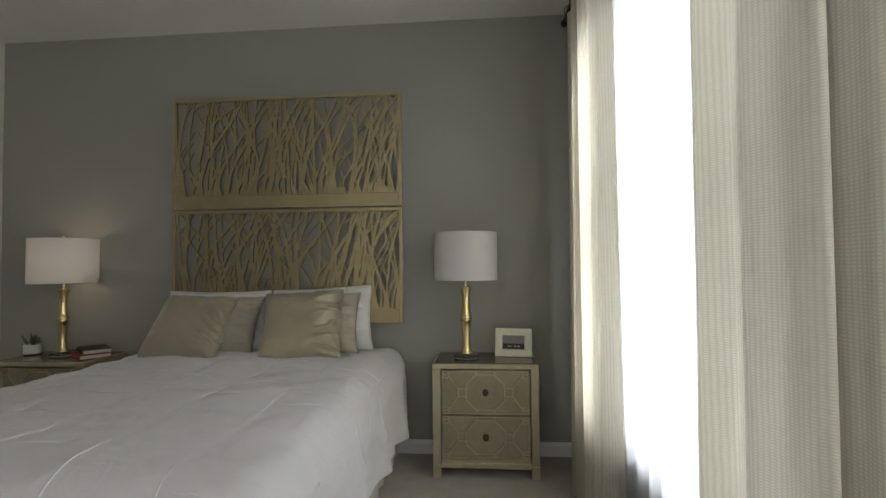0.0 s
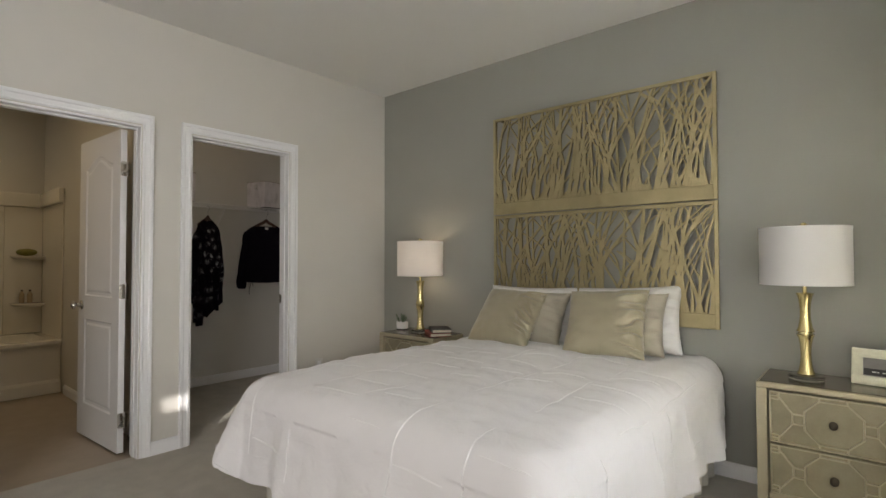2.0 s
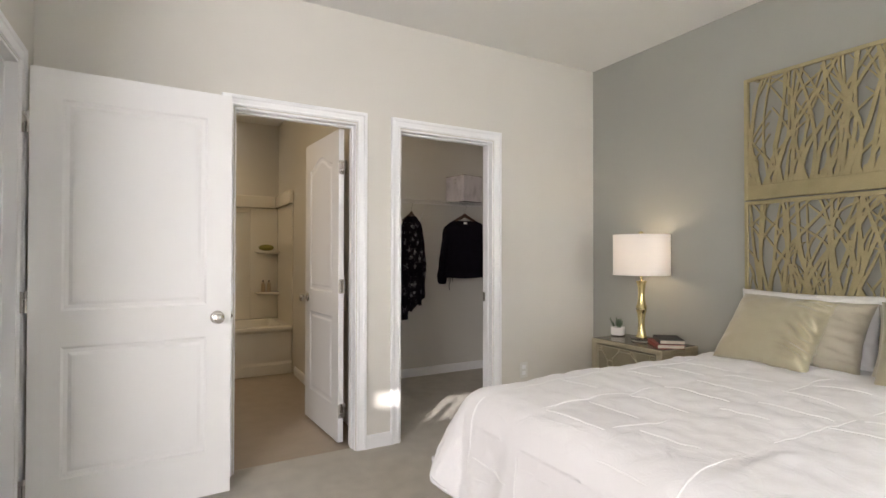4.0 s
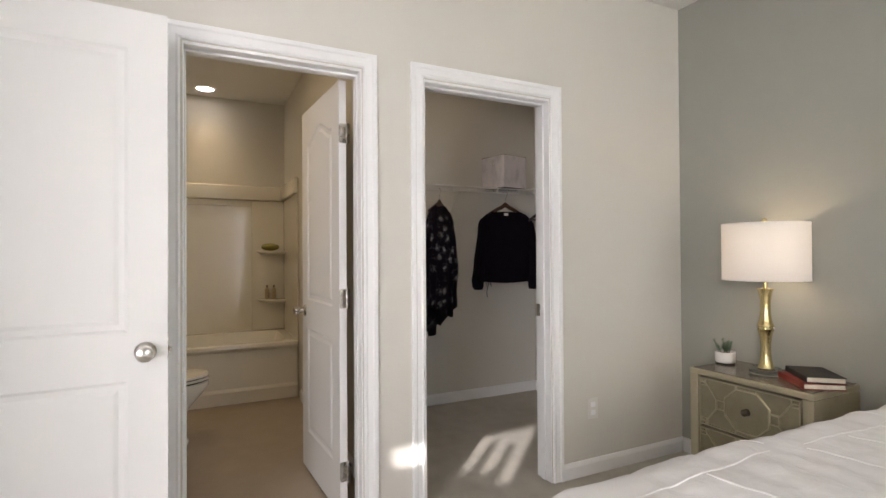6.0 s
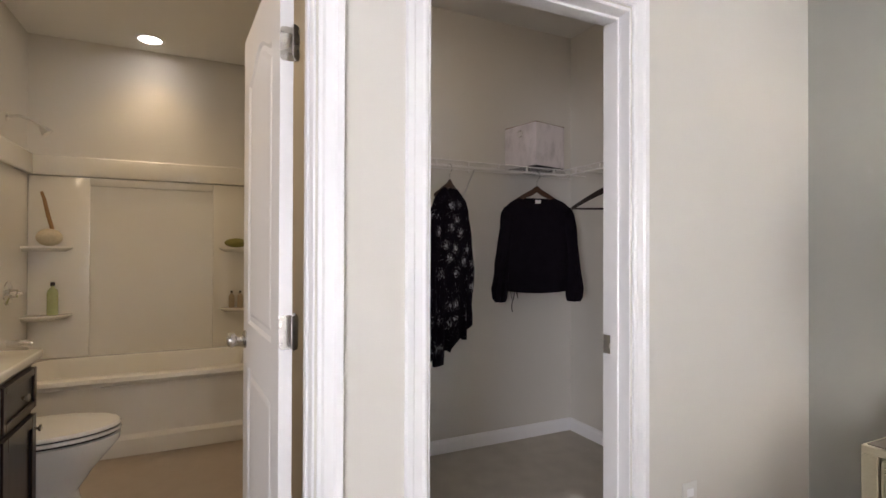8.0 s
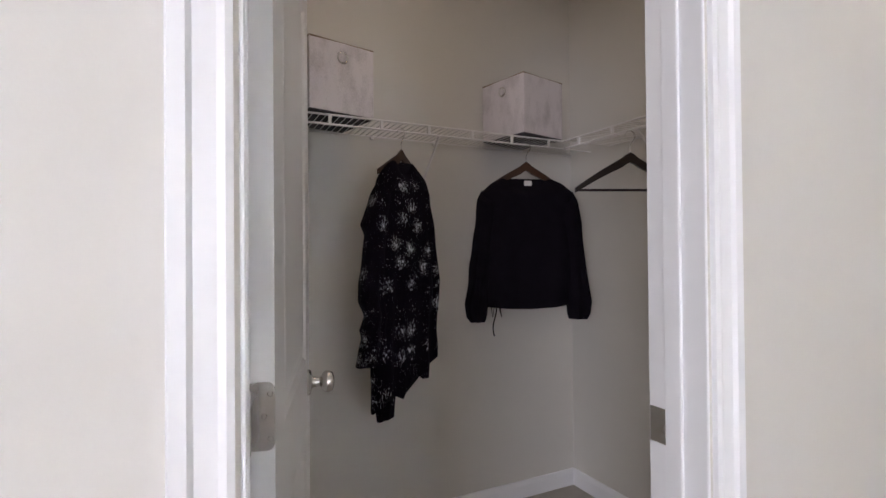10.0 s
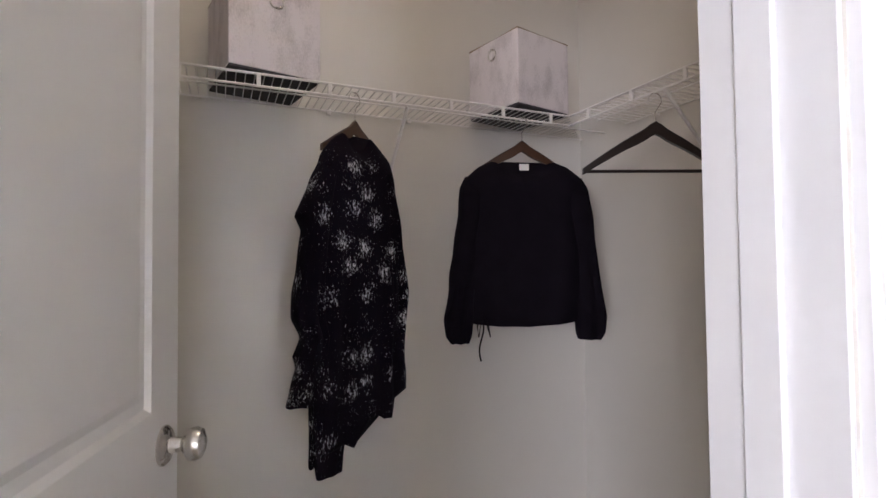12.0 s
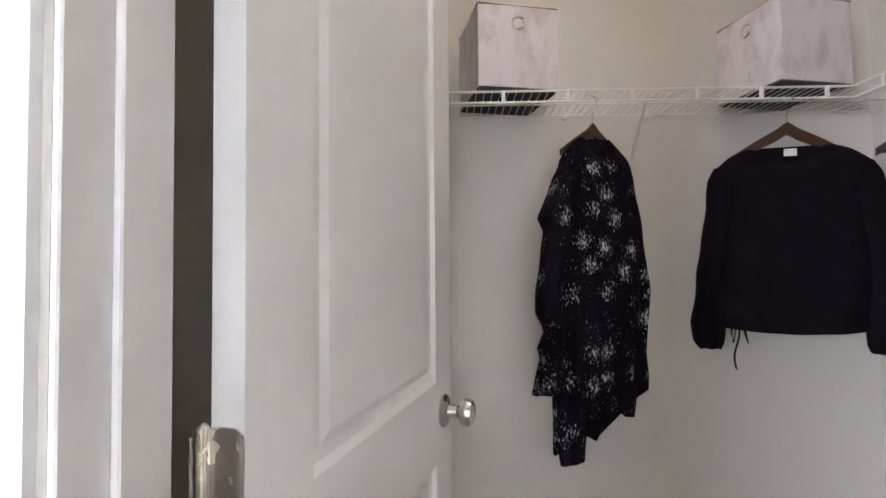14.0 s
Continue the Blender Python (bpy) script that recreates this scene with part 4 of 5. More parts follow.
# ---- table lamps ----
def make_lamp(m, label):
    lp = thing("table_lamp", m, label, "lamp", "brass lamps beside the bed")
    part("base_block", lathe(bmesh.new(), [(0.070, 0.0), (0.072, 0.003), (0.072, 0.020), (0.070, 0.023), (0.001, 0.0235)], 36), ACRYLIC, lp, "clear acrylic base", 40)
    part("acrylic_ring", lathe(bmesh.new(), [(0.024, 0.2165), (0.037, 0.2165), (0.037, 0.2305), (0.024, 0.2305)], 28), ACRYLIC, lp, "clear acrylic ring at the waist", 40)
    prof = []
    for z0, z1 in ((0.026, 0.215), (0.232, 0.415)):
        for i in range(13):
            k = i / 12
            prof.append((0.0215 + 0.0125 * (2 * k - 1) ** 2 + (0.003 if i in (0, 12) else 0), z0 + (z1 - z0) * k))
        if z0 < 0.1:
            prof += [(0.022, 0.216), (0.022, 0.231)]
    part("stem", lathe(bmesh.new(), [(0.03, 0.0245)] + prof + [(0.02, 0.417), (0.009, 0.42), (0.009, 0.455)], 28), BRASS, lp, "waisted brass column like bamboo", 50)
    R, z0, z1 = 0.187, 0.455, 0.735
    part("shade", lathe_shell(R, z0, z1), SHADE, lp, "white linen drum shade", 40)
    bm = bmesh.new()
    for a in (0, 120, 240):
        c, s = math.cos(radians(a)), math.sin(radians(a))
        tube(bm, [(0.005 * c, 0.005 * s, 0.722), (R * 0.99 * c, R * 0.99 * s, 0.722)], 0.002, 6)
    tube(bm, [(0, 0, 0.455), (0, 0, 0.735)], 0.004, 8)
    part("harp", bm, BRASS, lp)
    part("finial", lathe(bmesh.new(), [(0.006, 0.735), (0.012, 0.740), (0.014, 0.748), (0.010, 0.757), (0.001, 0.760)], 14), BRASS, lp, "", 40)
    return lp


def lathe_shell(R, z0, z1):
    bm = bmesh.new()
    seg = 56
    prof = [(R, z0), (R + 0.002, z0 + 0.004), (R, z0 + 0.008), (R, z1 - 0.008), (R + 0.002, z1 - 0.004), (R, z1), (R - 0.003, z1), (R - 0.003, z0)]
    rings_ = [[Vector((r * math.cos(2 * math.pi * i / seg), r * math.sin(2 * math.pi * i / seg), z)) for i in range(seg)] for r, z in prof]
    return loft(bm, rings_ + [rings_[0]], caps=False)


LR = make_lamp(pose(0.124, 3.06, 0.63), "unlit brass table lamp with a white drum shade")
LL = copy_thing(LR, pose(-2.42, 3.045, 0.63))
LL["label"] = "lit brass table lamp with a white drum shade"

# ---- picture frame ----
pf = thing("picture_frame", pose(0.398, 3.075, 0.632, -9, 0, -10), "pale gold beaded picture frame with a grey print", "picture frame")
bm = bmesh.new()
FW, FH, FB = 0.215, 0.165, 0.042
for a in ((-FW / 2, FW / 2, 0, FB), (-FW / 2, FW / 2, FH - FB, FH), (-FW / 2, -FW / 2 + FB, FB, FH - FB), (FW / 2 - FB, FW / 2, FB, FH - FB)):
    box(bm, a[0], a[1], -0.010, 0.008, a[2], a[3], 0.004, 2)
part("moulding", bm, FRAME_GOLD, pf)
bm = bmesh.new()
for ring, z_in in ((0.010, 1), (0.028, 1)):
    n = 30
    for i in range(n):
        for zz in (ring, FH - ring):
            x = -FW / 2 + 0.008 + (FW - 0.016) * i / (n - 1)
            box(bm, x - 0.0026, x + 0.0026, -0.0135, -0.009, zz - 0.004, zz + 0.004, 0.0012)
    for i in range(1, 18):
        for xx in (-FW / 2 + ring, FW / 2 - ring):
            z = 0.008 + (FH - 0.016) * i / 18
            box(bm, xx - 0.004, xx + 0.004, -0.0135, -0.009, z - 0.0026, z + 0.0026, 0.0012)
part("beading", bm, FRAME_GOLD, pf)
part("print", boxed(-FW / 2 + FB, FW / 2 - FB, -0.002, 0.002, FB, FH - FB), PHOTO_GREY, pf, "grey print")
part("print_band", boxed(-FW / 2 + FB + 0.003, FW / 2 - FB - 0.003, -0.0032, -0.0022, FB + 0.004, FB + 0.034), PHOTO_DARK, pf)
bm = bmesh.new()
for i, wd in enumerate((0.014, 0.006, 0.012, 0.016)):
    x = -0.032 + i * 0.018
    box(bm, x, x + wd, -0.0042, -0.0034, FB + 0.017, FB + 0.022)
part("lettering", bm, INK_WHITE, pf)
part("easel_back", boxed(-0.02, 0.02, 0.009, 0.013, 0.0, 0.12), BOOK_BLACK, pf)

# ---- succulent and books ----
pl = thing("potted_plant", pose(-2.65, 3.07, 0.632), "small grey-green succulent in a white ceramic pot", "plant")
part("pot", lathe(bmesh.new(), [(0.043, 0.006), (0.048, 0.010), (0.049, 0.055), (0.050, 0.062), (0.045, 0.063), (0.044, 0.052), (0.001, 0.052)], 30), POT, pl, "", 40)
part("saucer", lathe(bmesh.new(), [(0.046, 0.0), (0.047, 0.006), (0.001, 0.0065)], 24), RUBBER_AND_GAP, pl)
part("soil", lathe(bmesh.new(), [(0.043, 0.0525), (0.001, 0.057)], 20), SOIL, pl)
rnd = random.Random(4)
bm = bmesh.new()
for s in range(13):
    a, r = rnd.uniform(0, 6.28), rnd.uniform(0.005, 0.036)
    bx_, by_ = r * math.cos(a), r * math.sin(a)
    ht = rnd.uniform(0.035, 0.075)
    tip = Vector((bx_ * 1.9, by_ * 1.9, 0.055 + ht))
    base = Vector((bx_, by_, 0.054))
    tube(bm, [base, (base + tip) / 2 + Vector((0.002, 0, 0)), tip], 0.0018, 5)
    for k in range(12):
        f = 0.25 + 0.75 * k / 11
        p = base.lerp(tip, f)
        th = k * 2.4
        d = Vector((math.cos(th), math.sin(th), 0.5)).normalized()
        ln_ = 0.016 * (1.15 - 0.6 * f)
        up = Vector((0, 0, 1))
        sd = d.cross(up).normalized()
        w_ = 0.0048
        q = [p, p + d * ln_ * 0.5 + sd * w_, p + d * ln_, p + d * ln_ * 0.5 - sd * w_]
        o = Vector((0, 0, 0.0022))
        loft(bm, [[x for x in q], [x + o * (1 if i % 2 else 0.4) for i, x in enumerate(q)]])
part("foliage", bm, SUCCULENT, pl)


def make_book(m, w, d, h, cover, label):
    b = thing("book", m, label, "book", "books on the nightstand")
    bm = bmesh.new()
    box(bm, -w / 2, w / 2, -d / 2, d / 2, 0, 0.003, 0.0008)
    box(bm, -w / 2, w / 2, -d / 2, d / 2, h - 0.003, h, 0.0008)
    box(bm, -w / 2, w / 2, d / 2 - 0.003, d / 2, 0.003, h - 0.003)
    part("cover", bm, cover, b)
    part("pages", boxed(-w / 2 + 0.004, w / 2 - 0.004, -d / 2 + 0.004, d / 2 - 0.0035, 0.0032, h - 0.0032), PAPER, b, "cream page block")
    return b


make_book(pose(-2.21, 3.02, 0.631, 0, 0, 143), 0.24, 0.165, 0.026, BOOK_RED, "red cloth hardback lying under another book")
make_book(pose(-2.20, 3.035, 0.658, 0, 0, 139), 0.225, 0.150, 0.026, BOOK_BLACK, "black cloth hardback lying on a red one")

# ---- outlet ----
ol = thing("wall_outlet", pose(LW, 2.515, 0.36), "white plastic wall outlet plate", "outlet")
part("plate", boxed(0.0, 0.006, -0.036, 0.036, -0.058, 0.058, 0.002), PLATE, ol)
for z in (-0.022, 0.022):
    part("socket", boxed(0.006, 0.008, -0.016, 0.016, z - 0.014, z + 0.014, 0.002), TRIM, ol)

# ---- closet shelving ----
SZ, SD = 1.748, 0.28


def make_shelf(m, length, label, mitre=0.0):
    """Ventilated wire shelf: local x along the wall, y out from the wall."""
    s = thing("wire_shelf", m, label, "shelf", "closet wire shelves")
    bm = bmesh.new()
    tube(bm, [(0, 0.012, 0), (length, 0.012, 0)], 0.003, 6)
    tube(bm, [(0, SD * 0.55, -0.003), (length, SD * 0.55, -0.003)], 0.003, 6)
    part("back_rail", bm, WIRE, s, "", 60)
    bm = bmesh.new()
    tube(bm, [(0, SD, 0), (length - mitre, SD, 0)], 0.0042, 8)
    tube(bm, [(0, SD, -0.035), (length - mitre, SD, -0.035)], 0.0042, 8)
    part("front_rail", bm, WIRE, s, "", 60)
    n = int(length / 0.0254)
    full = None
    for i in range(n):
        x = 0.01 + i * 0.0254
        y1 = SD if x < length - mitre else SD * (length - x) / max(mitre, 1e-6)
        if y1 < 0.03:
            continue
        if full and y1 == SD:
            w = new("wire", full)
            w.location.x = x
            w.parent = s
        else:
            w = part("wire", tube(bmesh.new(), [(0, 0.008, 0.003), (0, y1 - 0.002, 0.003)], 0.0016, 5), WIRE, s, "", 60, pose(x, 0, 0))
            full = w.data if y1 == SD else full
    k = 0.10
    while k < length - mitre:
        part("tie", boxed(k - 0.006, k + 0.006, SD - 0.004, SD + 0.004, -0.035, 0.0, 0.001), WIRE, s)
        k += 0.20
    for k in ((0.95,) if mitre else (0.42,)):
        if k < length - mitre:
            bm = bmesh.new()
            tube(bm, [(k, SD - 0.01, -0.035), (k, 0.005, -0.30)], 0.006, 6)
            box(bm, k - 0.012, k + 0.012, 0.0, 0.006, -0.33, -0.28)
            part("brace", bm, WIRE, s, "white diagonal support brace")
    for k in (0.15, 0.75, 1.05):
        if k < length:
            part("clip", boxed(k - 0.008, k + 0.008, 0.0, 0.012, -0.012, 0.008, 0.002), WIRE, s)
    return s


# back wall shelf runs along +y; side wall shelf runs along -x from the door side
make_shelf(Matrix(((0, 1, 0, CB), (1, 0, 0, CL), (0, 0, 1, SZ), (0, 0, 0, 1))), CS - CL, "white wire closet shelf along the back wall", SD)
make_shelf(Matrix(((1, 0, 0, CB + SD + 0.004), (0, -1, 0, CS), (0, 0, 1, SZ), (0, 0, 0, 1))), LW - TH - CB - SD - 0.01, "white wire closet shelf along the side wall")


def make_bin(m, label):
    b = thing("storage_bin", m, label, "storage bin", "bins on the closet shelf")
    w, h = 0.262, 0.266
    for x0, x1, y0, y1 in ((-w / 2, w / 2, -w / 2, -w / 2 + 0.004), (-w / 2, w / 2, w / 2 - 0.004, w / 2), (-w / 2, -w / 2 + 0.004, -w / 2 + 0.004, w / 2 - 0.004), (w / 2 - 0.004, w / 2, -w / 2 + 0.004, w / 2 - 0.004)):
        part("side_panel", boxed(x0, x1, y0, y1, 0.006, h, 0.0012), BIN_CLOTH, b)
    part("base", boxed(-w / 2 + 0.003, w / 2 - 0.003, -w / 2 + 0.003, w / 2 - 0.003, 0, 0.006), BIN_DARK, b, "dark grey base")
    bm = bmesh.new()
    c = w / 2 - 0.002
    tube(bm, [(-c, -c, h), (0, -c + 0.003, h - 0.001), (c, -c, h), (c - 0.003, 0, h - 0.001), (c, c, h), (0, c - 0.003, h), (-c, c, h), (-c + 0.003, 0, h), (-c, -c, h)], 0.0042, 6)
    part("piping", bm, PIPING, b, "thin brown piped rim")
    bm = bmesh.new()
    tube(bm, [(0.019 * math.cos(a), -w / 2 - 0.001, h - 0.055 + 0.019 * math.sin(a)) for a in [2 * math.pi * k / 24 for k in range(25)]], 0.004, 8)
    part("eyelet", bm, NICKEL, b, "nickel ring handle", 60)
    part("eyelet_hole", lathe(bmesh.new(), [(0.017, 0), (0.017, 0.0015), (0.001, 0.0016)], 20, pose(0, -w / 2, h - 0.055, 90)), BIN_CLOTH, b)
    return b


BIN1 = make_bin(pose(-4.447, 1.922, SZ + 0.0055, 0, 0, 102), "blotched lilac-grey fabric bin with a nickel ring")
copy_thing(BIN1, pose(-4.432, 2.835, SZ + 0.0055, 0, 0, 12))


# ---- hangers and clothes ----
def make_hanger(m, material, label, bar=True, half=0.215, fall=0.115):
    """Wooden hanger: local x along its arms, hook's top at the origin."""
    h = thing("clothes_hanger", m, label, "hanger", "hangers in the closet")
    bm = bmesh.new()
    tube(bm, [(0.0, 0.0, -0.125), (0, 0, -0.06)] + [(0.020 * math.sin(a) , 0, -0.024 - 0.022 * math.cos(a)) for a in [math.pi * (0.15 + 1.35 * k / 12) for k in range(13)]], 0.0018, 6)
    part("hook", bm, NICKEL, h, "steel hook", 60)
    rings_ = []
    n = 26
    for i in range(n + 1):
        u = 2 * i / n - 1
        x = u * half
        zc = -0.118 - fall * abs(u) ** 1.25 + 0.012 * math.exp(-(u / 0.12) ** 2)
        tall = 0.036 * (1 - 0.55 * abs(u)) + 0.004
        dep = 0.007
        y = 0.018 * u * u
        rings_.append([Vector((x, y - dep, zc - tall / 2)), Vector((x, y - dep, zc + tall / 2 - 0.003)), Vector((x, y - dep + 0.004, zc + tall / 2)), Vector((x, y + dep - 0.004, zc + tall / 2)), Vector((x, y + dep, zc + tall / 2 - 0.003)), Vector((x, y + dep, zc - tall / 2))])
    part("shoulder_bar", loft(bmesh.new(), rings_), material, h, "", 50)
    if bar:
        part("trouser_bar", tube(bmesh.new(), [(-half + 0.008, 0.017, -0.233), (half - 0.008, 0.017, -0.233)], 0.005, 8), material, h, "", 50)
    return h


def cloth_body(rows_, z_top, z_bot, depth, seed, waves=7, n=48, steps=60, ripple=0.012, hem=None, scoop=0.0, neck=0.0):
    """A hanging garment: rows of (z, left, right), turned into a shell with folds growing downwards."""
    rings_ = []
    for i in range(steps + 1):
        k = i / steps
        z = z_top + (z_bot - z_top) * k
        l, r = lerp_rows(rows_, z)
        c, hw = (l + r) / 2, (r - l) / 2
        ring = []
        for j in range(n):
            a = 2 * math.pi * j / n
            ca, sa = math.cos(a), math.sin(a)
            x = c + hw * math.copysign(abs(ca) ** 0.75, ca)
            d = depth * (0.25 + 0.75 * smoothstep(0, 0.12, k)) * (1 - 0.35 * k)
            y = d * math.copysign(abs(sa) ** 0.8, sa)
            fold = ripple * smoothstep(0.05, 0.9, k) * math.sin(waves * (x - c) / max(hw, 0.02) * 2.2 + seed + 1.5 * k) + 0.006 * noise.noise(Vector((x * 11, z * 7, seed)))
            y += fold * (1 if sa > 0 else 0.9)
            x += 0.006 * noise.noise(Vector((z * 10, seed, ca)))
            zz = z
            if scoop and sa < 0 and k < 0.2:
                zz -= scoop * (1 - k / 0.2) * math.exp(-((x - c) / 0.085) ** 4)
            if neck and k < 0.12:
                zz -= neck * (1 - k / 0.12) * math.exp(-((x - c) / 0.034) ** 4)
            if hem and k > 0.8:
                zz += hem(x) * (k - 0.8) / 0.2
            ring.append(Vector((x, y, zz)))
        rings_.append(ring)
    return loft(bmesh.new(), rings_)


G1 = pose(-4.285, 2.166, 1.721, 0, 0, 115)
make_hanger(G1, WOOD_DARK, "dark stained wooden hanger holding the floral tunic", False, 0.105, 0.062)
tn = thing("floral_tunic", G1, "black chiffon tunic with white floral bursts on a hanger", "shirt", "clothes in the closet")
body_rows = [(-0.132, -0.048, 0.054), (-0.155, -0.082, 0.088), (-0.195, -0.112, 0.13), (-0.26, -0.128, 0.145), (-0.40, -0.135, 0.16), (-0.62, -0.15, 0.195), (-0.78, -0.15, 0.187), (-0.98, -0.152, 0.195)]
part("bodice", cloth_body(body_rows, -0.134, -0.96, 0.05, 2.0, hem=lambda x: 0.026 * math.sin(x * 48) + 0.36 * (x - 0.08), neck=0.042), FLORAL, tn, "", 70)
sl = [(-0.20, -0.112, -0.07), (-0.30, -0.148, -0.09), (-0.38, -0.198, -0.11), (-0.42, -0.172, -0.11), (-0.58, -0.202, -0.12), (-0.66, -0.203, -0.12), (-0.71, -0.175, -0.11), (-0.76, -0.200, -0.11), (-0.79, -0.185, -0.11), (-0.885, -0.226, -0.11)]
part("sleeve", cloth_body(sl, -0.20, -0.885, 0.045, 5.0, 3, 24), FLORAL, tn, "", 70)
sl2 = [(-0.19, 0.05, 0.12), (-0.40, 0.08, 0.168), (-0.60, 0.10, 0.205), (-0.72, 0.10, 0.20)]
part("sleeve", cloth_body(sl2, -0.19, -0.72, 0.045, 7.0, 3, 24), FLORAL, tn, "", 70)
tail = [(-0.86, -0.155, -0.03), (-1.00, -0.150, -0.04), (-1.095, -0.138, -0.055)]
part("cuff", cloth_body(tail, -0.86, -1.095, 0.022, 9.0, 3, 24, ripple=0.003), FLORAL, tn, "", 70)
part("neck_slit", tube(bmesh.new(), [(0.012, 0.05, -0.16), (0.014, 0.056, -0.20)], 0.004, 6), INK_WHITE, tn, "pale keyhole slit at the neck")

G2 = pose(-4.320, 2.774, 1.725, 0, 0, 90 - 16)
make_hanger(G2, WOOD_DARK, "reddish walnut hanger holding the black blouse", False, 0.17, 0.085)
bl = thing("black_blouse", G2, "plain black long-sleeved blouse on a wooden hanger", "shirt", "clothes in the closet")
WX = 1.055
rows2 = [(-0.158, -0.10, 0.10), (-0.18, -0.15, 0.15), (-0.222, -0.195, 0.20), (-0.40, -0.195, 0.20), (-0.60, -0.20, 0.205), (-0.69, -0.185, 0.19), (-0.72, -0.17, 0.175)]
rows2 = [(z * 1.015, a * WX, b * WX * 1.04) for z, a, b in rows2]
part("bodice", cloth_body(rows2, -0.162, -0.725, 0.055, 3.0, 5, ripple=0.006, hem=lambda x: -0.012 * math.cos(x * 8), scoop=0.035), BLACK_CLOTH, bl, "", 70)
for s in (-1, 1):
    rs = [(-0.215, 0.13, 0.195), (-0.25, 0.13, 0.212), (-0.40, 0.15, 0.228), (-0.60, 0.17, 0.255), (-0.70, 0.175, 0.272), (-0.755, 0.18, 0.268), (-0.778, 0.19, 0.25)]
    rows3 = [(z * 1.015, *sorted((s * a * WX, s * b * WX + (0.014 if s > 0 else 0)))) for z, a, b in rs]
    part("sleeve", cloth_body(rows3, -0.218, -0.79, 0.045, 4.0 + s, 3, 24), BLACK_CLOTH, bl, "", 70)
bm = bmesh.new()
tube(bm, [(-0.165 + 0.008 * math.sin(6 * k / 10), -0.05, -0.69 - 0.155 * k / 10) for k in range(11)], 0.0028, 6)
tube(bm, [(-0.165, -0.05, -0.69), (-0.18, -0.052, -0.73), (-0.175, -0.052, -0.765), (-0.163, -0.05, -0.70)], 0.0022, 6)
tube(bm, [(-0.160, -0.05, -0.69), (-0.143, -0.052, -0.72), (-0.135, -0.052, -0.765), (-0.153, -0.05, -0.70)], 0.0022, 6)
part("drawstring", bm, BLACK_CLOTH, bl)
part("neck_label", boxed(-0.017, 0.017, -0.022, -0.020, -0.196, -0.174), INK_WHITE, bl, "white woven neck label")

G3 = pose(-3.924, 2.985, 1.711, 0, 0, 68)
make_hanger(G3, WOOD_BLACK, "empty dark wooden hanger on the side shelf", True)

# unseen fixture, its shape assumed; the dome's glow helps fill the closet
cl = thing("assumed_closet_fixture", pose(-3.75, 2.15, H), "unseen closet ceiling light, inferred from shadows, its fixture assumed", "ceiling light")
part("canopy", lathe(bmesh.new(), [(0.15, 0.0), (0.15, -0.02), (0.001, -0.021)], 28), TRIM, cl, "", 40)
part("dome", lathe(bmesh.new(), [(0.14, -0.022), (0.135, -0.06), (0.10, -0.09), (0.001, -0.105)], 28), DOME_GLOW, cl, "assumed frosted dome, glowing to fill the closet", 40)

# ---- bathroom ----
tub = thing("bathtub", pose(BB, BL, 0), "white fibreglass alcove bathtub with matching surround", "bathtub")
TD, TL, TZ = 0.81, BR - BL, 0.485
bm = bmesh.new()


def rrect(x0, x1, y0, y1, r, z, n=6):
    pts = []
    for cx, cy, a0 in ((x1 - r, y1 - r, 0), (x0 + r, y1 - r, 90), (x0 + r, y0 + r, 180), (x1 - r, y0 + r, 270)):
        for i in range(n + 1):
            a = radians(a0 + 90 * i / n)
            pts.append(Vector((cx + r * math.cos(a), cy + r * math.sin(a), z)))
    return pts


loft(bm, [rrect(0.006, TD - 0.012, 0.006, TL - 0.006, 0.01, 0.0), rrect(0.006, TD - 0.012, 0.006, TL - 0.006, 0.01, 0.10), rrect(0.006, TD - 0.03, 0.006, TL - 0.006, 0.01, 0.125),
          rrect(0.006, TD - 0.03, 0.006, TL - 0.006, 0.01, TZ - 0.06), rrect(0.006, TD, 0.006, TL - 0.006, 0.012, TZ - 0.03), rrect(0.006, TD - 0.004, 0.006, TL - 0.006, 0.012, TZ - 0.006),
          rrect(0.012, TD - 0.014, 0.012, TL - 0.012, 0.012, TZ), rrect(0.07, TD - 0.085, 0.09, TL - 0.09, 0.10, TZ), rrect(0.08, TD - 0.095, 0.10, TL - 0.10, 0.10, TZ - 0.02),
          rrect(0.12, TD - 0.14, 0.16, TL - 0.16, 0.10, 0.16), rrect(0.16, TD - 0.18, 0.22, TL - 0.22, 0.08, 0.12)])
part("tub_shell", bm, FIBREGLASS, tub, "", 35)
SH = 1.90
part("back_surround", boxed(0.002, 0.012, 0.012, TL - 0.012, TZ, SH - 0.14, 0.002), FIBREGLASS, tub, "", 35)
part("surround_strip", boxed(0.0125, 0.030, 0.3655, TL - 0.3155, 1.70, SH - 0.145, 0.004, 2), FIBREGLASS, tub, "", 35)
for a, b in ((0.013, 0.365), (TL - 0.315, TL - 0.013)):
    part("surround_column", boxed(0.0125, 0.030, a, b, TZ + 0.002, SH - 0.145, 0.006, 2), FIBREGLASS, tub, "", 35)
part("surround_ledge", boxed(0.002, 0.052, 0.002, TL - 0.002, SH - 0.14, SH, 0.012, 3), FIBREGLASS, tub, "", 35)
for a, b in ((0.002, 0.012), (TL - 0.012, TL - 0.002)):
    bm = bmesh.new()
    box(bm, 0.013, TD - 0.01, a, b, TZ, SH - 0.14, 0.002)
    box(bm, 0.052, TD - 0.01, a if a < 0.5 else b - 0.045, a + 0.045 if a < 0.5 else b, SH - 0.14, SH, 0.012, 3)
    part("side_surround", bm, FIBREGLASS, tub, "", 35)
